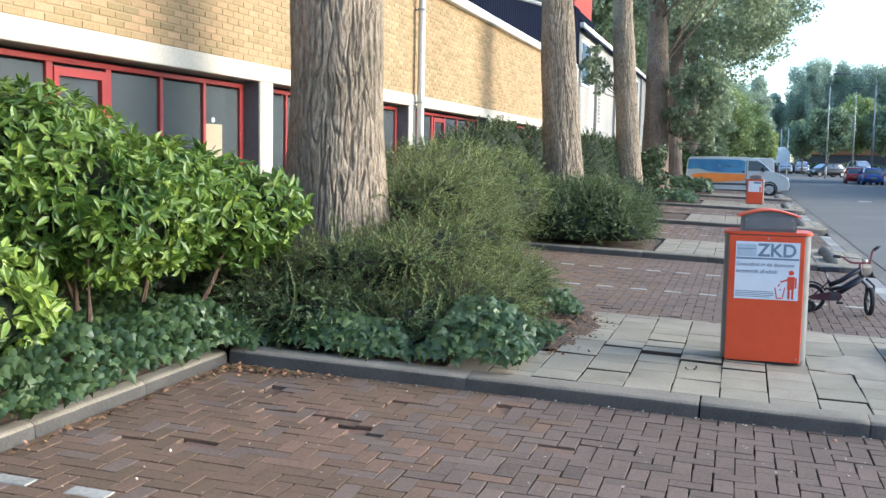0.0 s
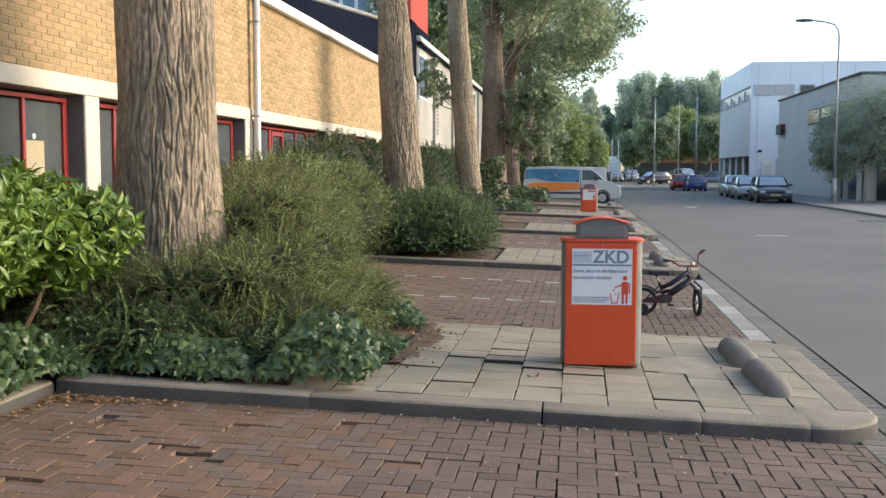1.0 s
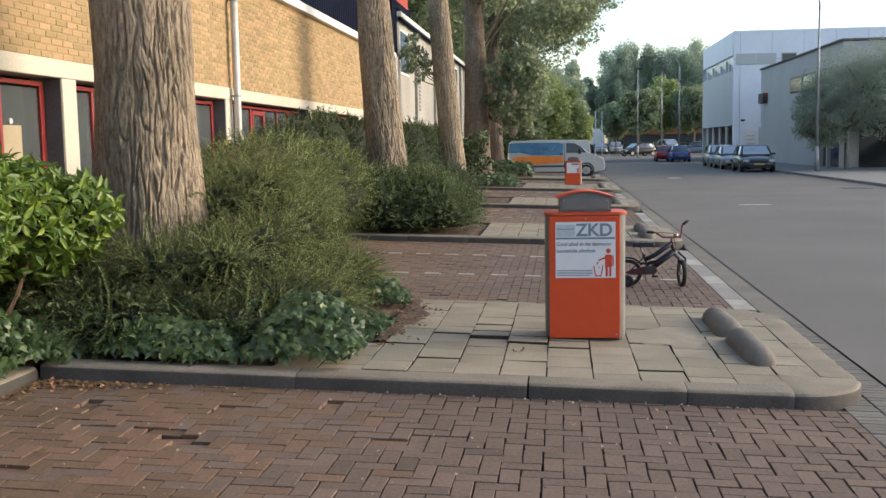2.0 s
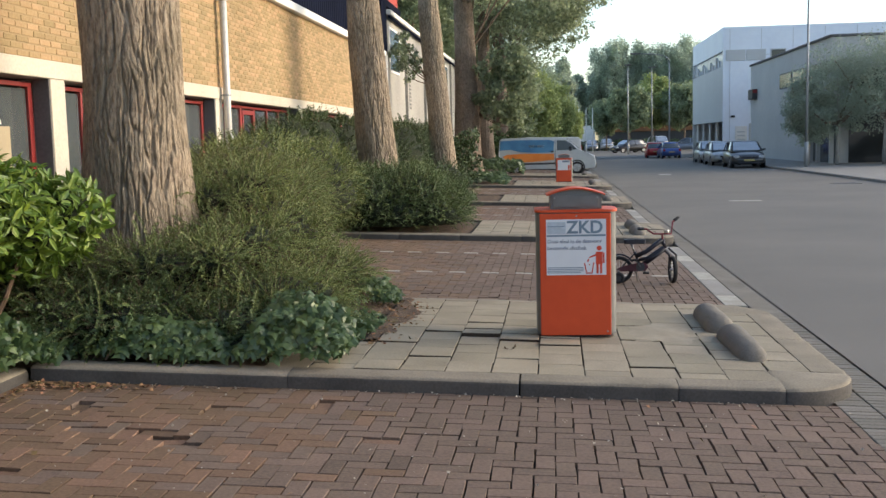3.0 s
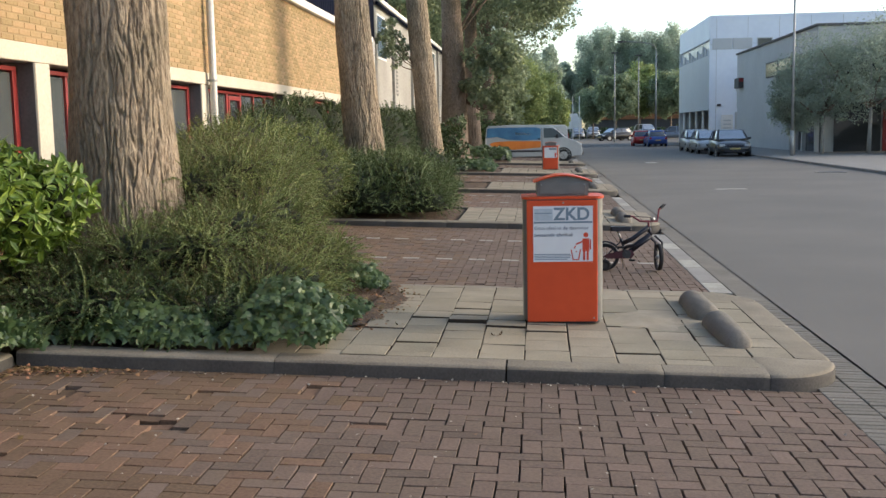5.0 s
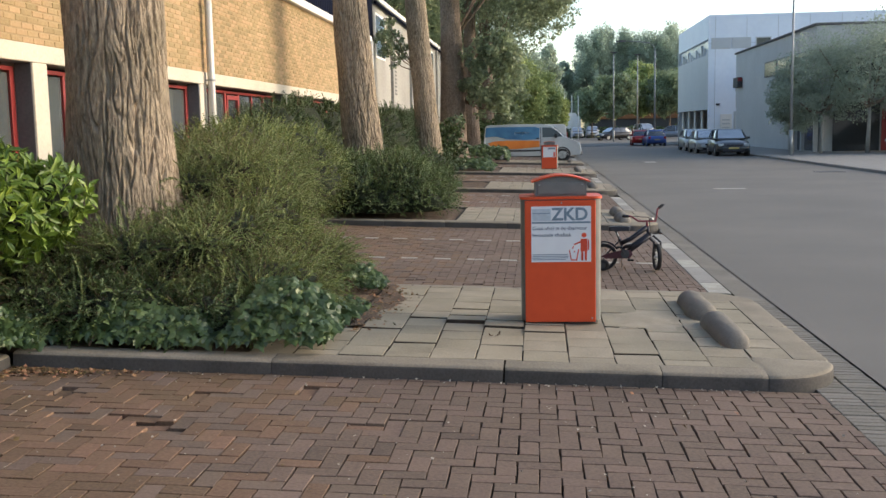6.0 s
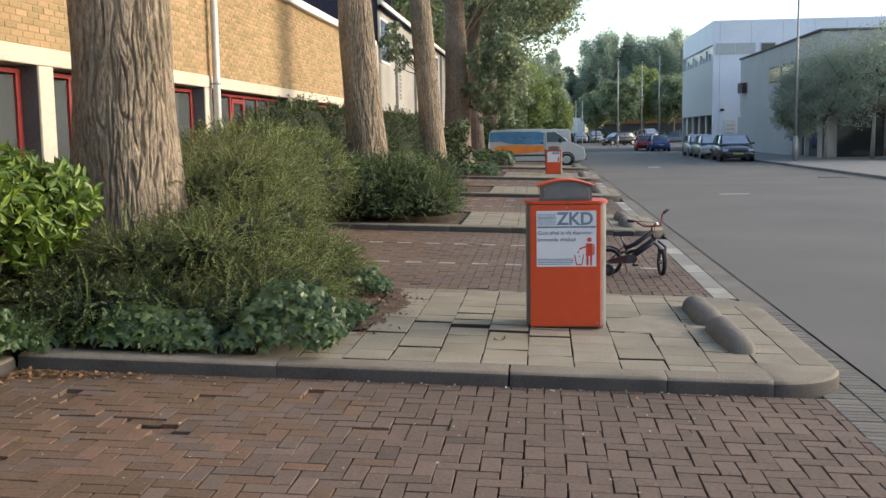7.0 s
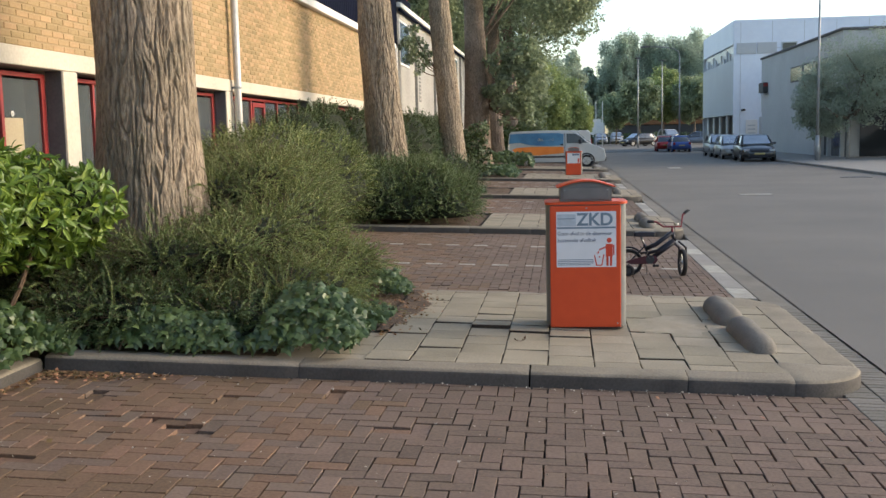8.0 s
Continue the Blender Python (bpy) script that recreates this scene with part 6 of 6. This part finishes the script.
# ---- buildings across the road ----
grey = thing("grey_office", "plain dark grey office building with a flat roof", "building")
GX, GY0, GY1, GH = 13.1, 54.6, 76.0, 6.62
part("wall", box(GX, 40, GY0, GY1, 2.9, GH), M_CLAD_DGREY, grey)
part("lower_wall", box(GX + 0.6, 40, GY0 + 1.0, GY1 - 0.4, 0.0, 2.9), M_CLAD_DGREY, grey, "recessed ground floor")
part("corner_pier", box(GX + 0.02, GX + 0.59, 60.3, GY1 - 0.1, 0.0, 2.9), M_CLAD_DGREY, grey)
for yy in (54.75, 57.4):
    part("corner_pier", box(GX + 0.02, GX + 0.22, yy, yy + 0.2, 0.0, 2.9), M_CLAD_DGREY, grey, "slim pillar")
part("shop_front", box(GX + 0.55, GX + 0.598, 55.65, 60.29, 0.1, 2.8), M_SHOPGLASS, grey, "dark glazed ground floor")
part("roof_edge", box(GX - 0.1, 40.1, GY0 - 0.1, GY1 + 0.1, GH, GH + 0.13, 0.02), M_REVEAL, grey, "metal roof edge")
for a, b in ((59.8, 62.9), (63.2, 66.4), (55.4, 58.6)):
    w_ = part("window", box(GX - 0.05, GX + 0.02, a, b, 4.5, 5.45, 0.01), M_REVEAL, grey)
    part("pane", box(GX - 0.06, GX - 0.05, a + 0.08, b - 0.08, 4.58, 5.37), M_SHOPGLASS, w_)
for q in range(6):
    x = GX + 1.2 + 3.2 * q
    z0, z1 = (0.35, 2.6) if q % 2 else (3.7, 5.0)
    w_ = part("window", box(x, x + 2.4, GY0 - 0.04, GY0 + 0.03, max(z0, 2.95) if q % 2 == 0 else 3.7, z1 if q % 2 == 0 else 4.9, 0.01), M_REVEAL, grey)
    part("pane", box(x + 0.1, x + 2.3, GY0 - 0.05, GY0 - 0.04, 3.8, 4.8), M_SHOPGLASS, w_)
    part("shop_front", box(x, x + 2.4, GY0 + 0.95, GY0 + 0.998, 0.1, 2.7), M_SHOPGLASS, grey, "dark glazed ground floor")
part("red_door", box(GX + 3.7, GX + 4.3, GY0 + 0.93, GY0 + 0.996, 0.1, 2.3), M_RED, grey, "red door panel")
part("roof_vent", tube([(GX + 3.5, 60, GH), (GX + 3.5, 60, GH + 0.5)], 0.35, 10), M_STEEL, grey)
part("sign", box(GX - 0.35, GX - 0.005, 73.6, 75.2, 4.2, 4.9, 0.02), M_BINDARK, grey, "small dark projecting sign")
part("sign_panel", box(GX - 0.33, GX - 0.02, 73.57, 73.6, 4.62, 4.86), M_RED, grey, "red sign panel")

white = thing("white_office", "office clad in pale blue-white and grey metal on pillars", "building")
part("front_wall", box(12.12, 46, 82.0, 82.3, 0.0, 10.0), M_CLAD_WHITE, white)
part("upper_side", box(12.10, 12.4, 82.3, 99.0, 8.3, 10.0), M_CLAD_WHITE, white)
part("lower_side", box(12.10, 12.4, 82.3, 99.0, 2.8, 7.1), M_CLAD_GREY, white, "grey metal cladding")
part("side_floor", box(12.41, 46, 82.31, 99.0, 2.8, 3.1), M_CLAD_GREY, white)
part("back_wall", box(12.10, 46, 99.0, 99.3, 0.0, 10.0), M_CLAD_GREY, white)
part("inner_wall", box(16, 16.3, 82.31, 98.99, 0.0, 9.9), M_BROWN, white, "brown timber wall behind the pillars")
# near-white base colour stands in for sky mirrored in the glass
part("ribbon_window", box(12.30, 12.36, 82.31, 98.99, 7.1, 8.3), material("sky-pale ribbon glass", (0.75, 0.80, 0.86), None, 0.15, bump=0), white, "ribbon window painted bright as if mirroring the sky")
for q in range(11):
    part("window_bar", box(12.18, 12.30, 83.0 + 1.5 * q, 83.0 + 1.5 * q + (0.25 if q % 3 else 0.7), 7.1, 7.1 + 0.3 + 0.8 * ((q * 7) % 5) / 5), M_CLAD_DGREY, white, "dark bar in the ribbon window")
part("roof", box(12.12, 46, 82.0, 99.3, 10.0, 10.12), M_CLAD_WHITE, white)
for q in range(5):
    part("pillar", tube([(12.5, 83.5 + 3.7 * q, 0.0), (12.5, 83.5 + 3.7 * q, 2.8)], 0.14, 10), M_WHITEPAINT, white, "white round pillar")
for x, w, z0, z1 in ((12.3, 1.5, 7.5, 8.35), (13.85, 1.5, 7.5, 8.35), (15.7, 1.2, 7.5, 8.35), (14.2, 0.9, 4.2, 5.15), (14.1, 1.0, 0.3, 2.6)):
    w_ = part("window", box(x, x + w, 81.95, 82.0, z0, z1, 0.01), M_CLAD_GREY, white)
    part("pane", box(x + 0.08, x + w - 0.08, 81.94, 81.95, z0 + 0.08, z1 - 0.08), M_CLAD_GREY if x < 14 and z0 > 7 else M_CLAD_GREY if z0 < 1 else M_SHOPGLASS, w_)
for q in range(14):
    part("panel_joint", box(12.6 + 2.4 * q, 12.63 + 2.4 * q, 81.985, 82.0, 0.1, 9.95), M_CLAD_GREY, white, "shadow joint between panels")
part("panel_joint", box(12.12, 46, 81.984, 81.998, 7.9, 7.93), M_CLAD_GREY, white)
part("notice_board", box(13.05, 13.95, 81.93, 81.98, 0.7, 2.4, 0.01), M_WHITEPAINT, white, "pale notice board with grey bars")
for q in range(4):
    part("notice_bar", box(13.2, 13.8, 81.92, 81.93, 1.0 + 0.3 * q, 1.1 + 0.3 * q), M_CLAD_GREY, white)
part("roof_vent", tube([(24.0, 90, 10.1), (24.0, 90, 10.8)], 0.5, 12), M_STEEL, white)
part("lamp_bracket", box(12.7, 13.0, 81.8, 82.0, 3.1, 3.25, 0.02), M_BLACK, white)

# low market hall, fence line and white trailer beyond the junction
market = thing("market_hall", "low dark hall with an orange-lit strip under its eaves", "building")
part("wall", box(6.5, 40, 150.0, 156, 0.0, 2.6), M_BINDARK, market)
part("fascia", box(6.3, 40.2, 149.7, 156.2, 2.6, 3.5, 0.03), M_BROWN, market, "brown timber fascia")
part("roof", box(6.2, 40.4, 149.5, 156.4, 3.5, 3.7), M_CLAD_DGREY, market)
trailer = thing("trailer", "white box trailer standing beyond the junction", "trailer")
part("box", box(-0.5, 5.0, 152, 154.4, 1.0, 3.6, 0.05), M_WHITEPAINT, trailer)
for x in (0.5, 1.6, 4.2):
    for y in (152.2, 154.2):
        part("wheel", disc((x, y, 0.5), (0, 1, 0), 0.15, 0.5, 0.3, 16), M_TYRE, trailer)
part("chassis", box(-0.3, 4.8, 152.3, 154.1, 0.7, 1.0), M_BINDARK, trailer)


# ---- trees in the distance ----
def far_tree(x, y, h, r, mat, label, seed, n=5200, leaf=0.5, base=0.25, slim=1.0, column=False, bark=None, tall=0.75):
    t_ = thing("tree", label, "tree", pose(x, y, 0.0))
    cz = h * (base + 1) / 2
    part("trunk", tube([(0, 0, 0), (0.05, 0, h * 0.3), (0, 0.05, h * 0.75)], [0.025 * h * 0.7, 0.02 * h * 0.6, 0.02], 8), bark or M_BARK_DARK, t_, "", True)
    if column:
        rr = random.Random(seed)
        lb = [(rr.uniform(-.25, .25) * r, rr.uniform(-.25, .25) * r, h * (base + (0.93 - base) * (q + 0.6) / 9), r * rr.uniform(.62, .9) * (1.0 if q < 6 else 0.80 - 0.12 * (q - 6)),
               r * rr.uniform(.62, .9), h * 0.085) for q in range(9)]
        lb += clumps(0, 0, cz, r * 0.95, r, h * (1 - base) / 2, 40, 0.22 * r, seed)
    else:
        lb = clumps(0, 0, cz, r, r, h * (1 - base) / 2, 150, 0.20 * r * slim + 0.12, seed, tall)
    crown(t_, lb, int(n * 1.6), leaf * 0.72, mat, inner=0.0)
    limbs(t_, (0, 0, h * 0.35), lb[:6], 0.03 * r + 0.03, M_BARK_DARK)
    return t_


POP = "tall dense poplar on the skyline"
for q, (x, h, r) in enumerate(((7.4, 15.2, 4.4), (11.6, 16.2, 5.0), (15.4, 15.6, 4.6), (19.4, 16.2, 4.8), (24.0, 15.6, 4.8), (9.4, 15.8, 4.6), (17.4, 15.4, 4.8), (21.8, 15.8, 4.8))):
    far_tree(x * 1.18 - 0.6, 176 + 3 * (q % 2), h * 1.17, r, M_FARHAZE, POP, 100 + q, 22000, 0.36, 0.06, 0.85, tall=1.7)
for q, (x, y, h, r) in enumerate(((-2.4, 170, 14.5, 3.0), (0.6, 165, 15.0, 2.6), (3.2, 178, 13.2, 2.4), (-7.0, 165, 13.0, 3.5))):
    far_tree(x, y, h, r, M_FARHAZE, POP, 120 + q, 12000, 0.46, 0.06, 1.0, True)
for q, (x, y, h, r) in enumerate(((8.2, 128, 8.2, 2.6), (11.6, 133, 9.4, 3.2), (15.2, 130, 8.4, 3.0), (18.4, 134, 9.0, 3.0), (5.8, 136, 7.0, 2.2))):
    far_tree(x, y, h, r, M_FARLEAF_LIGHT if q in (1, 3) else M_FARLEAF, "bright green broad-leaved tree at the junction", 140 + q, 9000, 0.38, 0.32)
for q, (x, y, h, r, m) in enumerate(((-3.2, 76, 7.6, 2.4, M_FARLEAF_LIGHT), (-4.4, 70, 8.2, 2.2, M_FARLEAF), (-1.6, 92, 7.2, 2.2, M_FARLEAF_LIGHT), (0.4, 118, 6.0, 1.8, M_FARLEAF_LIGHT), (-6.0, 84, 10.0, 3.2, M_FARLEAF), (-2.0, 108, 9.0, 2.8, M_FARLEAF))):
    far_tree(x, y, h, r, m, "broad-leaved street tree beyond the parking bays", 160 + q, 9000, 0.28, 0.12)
for q, (x, y, h, r) in enumerate(((12.9, 52.6, 6.1, 2.3), (15.0, 52.0, 6.9, 2.8), (17.6, 52.3, 6.9, 2.9), (20.4, 52.0, 6.8, 2.8), (11.7, 53.4, 4.6, 1.3))):
    far_tree(x, y, h, r, M_HAZELEAF, "grey-green small tree in front of the office", 180 + q, 8500, 0.135, 0.24, 0.95, False, M_PALEBARK)
for q, (x, y, h, r) in enumerate(((-8.9, 50, 12.5, 3.0), (-9.2, 59, 13.0, 3.0), (-9.0, 70, 12.5, 3.8))):
    far_tree(x, y, h, r, M_FARLEAF, "tall tree rising behind the workshop", 200 + q, 9000, 0.30, 0.30)
hedge = thing("hedge", "low clipped hedge beyond the junction", "hedge")
lb = [(x, 147.5, 0.7, 1.3, 0.7, 0.75) for x in range(-14, 40, 2)]
crown(hedge, lb, 9000, 0.35, M_YEW, "foliage")
hedge2 = thing("hedge", "mixed planting behind the parking bays", "hedge")
lb = [(-5.2 + 0.6 * math.sin(q), 60 + 4 * q, 1.1, 1.0, 1.8, 1.1) for q in range(10)]
crown(hedge2, lb, 9000, 0.26, M_YEW, "foliage")


# spilled sand and a weed on the first island
sand = thing("spilled_sand", "thin patch of pale sand spilled on the tiles", "sand")
bm = bmesh.new()
rim = []
cen = bm.verts.new((-0.45, 8.1, gz(-0.45) + 0.112))
for q in range(36):
    a = 2 * math.pi * q / 36
    f = 1 + 0.45 * noise.noise(Vector((math.cos(a) * 2, math.sin(a) * 2, 3.3)))
    x = -0.45 + 0.30 * f * math.cos(a)
    rim.append(bm.verts.new((x, 8.1 + 0.42 * f * math.sin(a), gz(x) + 0.0985)))
for q in range(36):
    bm.faces.new((cen, rim[q], rim[(q + 1) % 36]))
part("sand_patch", bm, material("pale sand", (0.35, 0.305, 0.235), (0.25, 0.215, 0.16), 0.95, grain=120, stain=6), sand)
earth = thing("spilled_soil", "dark soil and leaf crumbs spilled from the bed onto the tiles", "soil")
bm = bmesh.new()
cols_ = 60
left, mid_, right = [], [], []
for q in range(cols_ + 1):
    y = 7.50 + 2.02 * q / cols_
    wd = 0.06 + 0.12 * abs(noise.noise(Vector((y * 1.7, 2.2, 0)))) + 0.09 * noise.noise(Vector((y * 5, 5.1, 0))) + 0.07 * noise.noise(Vector((y * 17, 1.1, 0))) + 0.16 * math.exp(-((y - 8.6) / 0.45) ** 2)
    for lst, x, z in ((left, -2.72, 0.108), (mid_, -2.70 + wd * 0.5, 0.112), (right, -2.70 + max(wd, 0.06), 0.0985)):
        lst.append(bm.verts.new((x, y, gz(x) + z)))
for a, b in ((left, mid_), (mid_, right)):
    for q in range(cols_):
        bm.faces.new((a[q], b[q], b[q + 1], a[q + 1]))
part("soil_patch", bm, M_SOIL, earth, "", True)
weed = thing("weed", "small dry weed growing in a tile joint", "weed")
n = 16
scatter("blades", LEAF_SMALL[0], LEAF_SMALL[1], frames(np.stack([rng.normal(size=n), rng.normal(size=n), np.abs(rng.normal(size=n)) * 0.8], 1), rng.normal(size=(n, 3)), rng.uniform(0.012, 0.035, n)),
        np.stack([-1.62 + 0.03 * rng.normal(size=n), 7.32 + 0.03 * rng.normal(size=n), np.full(n, gz(-1.62) + 0.1)], 1), M_TWIG, weed)


# ---- single bricks, tiles and blocks ----
for name, me, parent, m in PIECES:
    ob = bpy.data.objects.new(name, me)
    scene.collection.objects.link(ob)
    ob.parent = parent
    ob.matrix_basis = m

WALL_BRICK = brick_mesh("wall_brick", 0.208, 0.053, 0.03, 0.004, M_BRICK)
turn = Matrix(((0, 0, 1), (1, 0, 0), (0, 1, 0)))
mats, places, singles = [], [], 0
r = random.Random(77)
for c in range(25):
    z = 2.60 + 0.0335 + 0.0667 * c
    y = -5.9 + (0.11 if c % 2 else 0.0)
    while y < 29.75:
        x = XW + r.uniform(-.002, .003)
        if 8.0 < y < 12.2 and c < 16 and singles < 300:
            ob = bpy.data.objects.new("brick", WALL_BRICK)
            scene.collection.objects.link(ob)
            ob.parent = hall
            ob.matrix_basis = Matrix.Translation((x, y, z)) @ turn.to_4x4()
            singles += 1
        else:
            mats.append(turn); places.append((x, y, z))
        y += 0.22
vs, fs = template(WALL_BRICK)
tagged(scatter("brickwork", vs, fs, np.array([np.array(m) for m in mats]), np.array(places), M_BRICK_J, hall), kind="stuff")
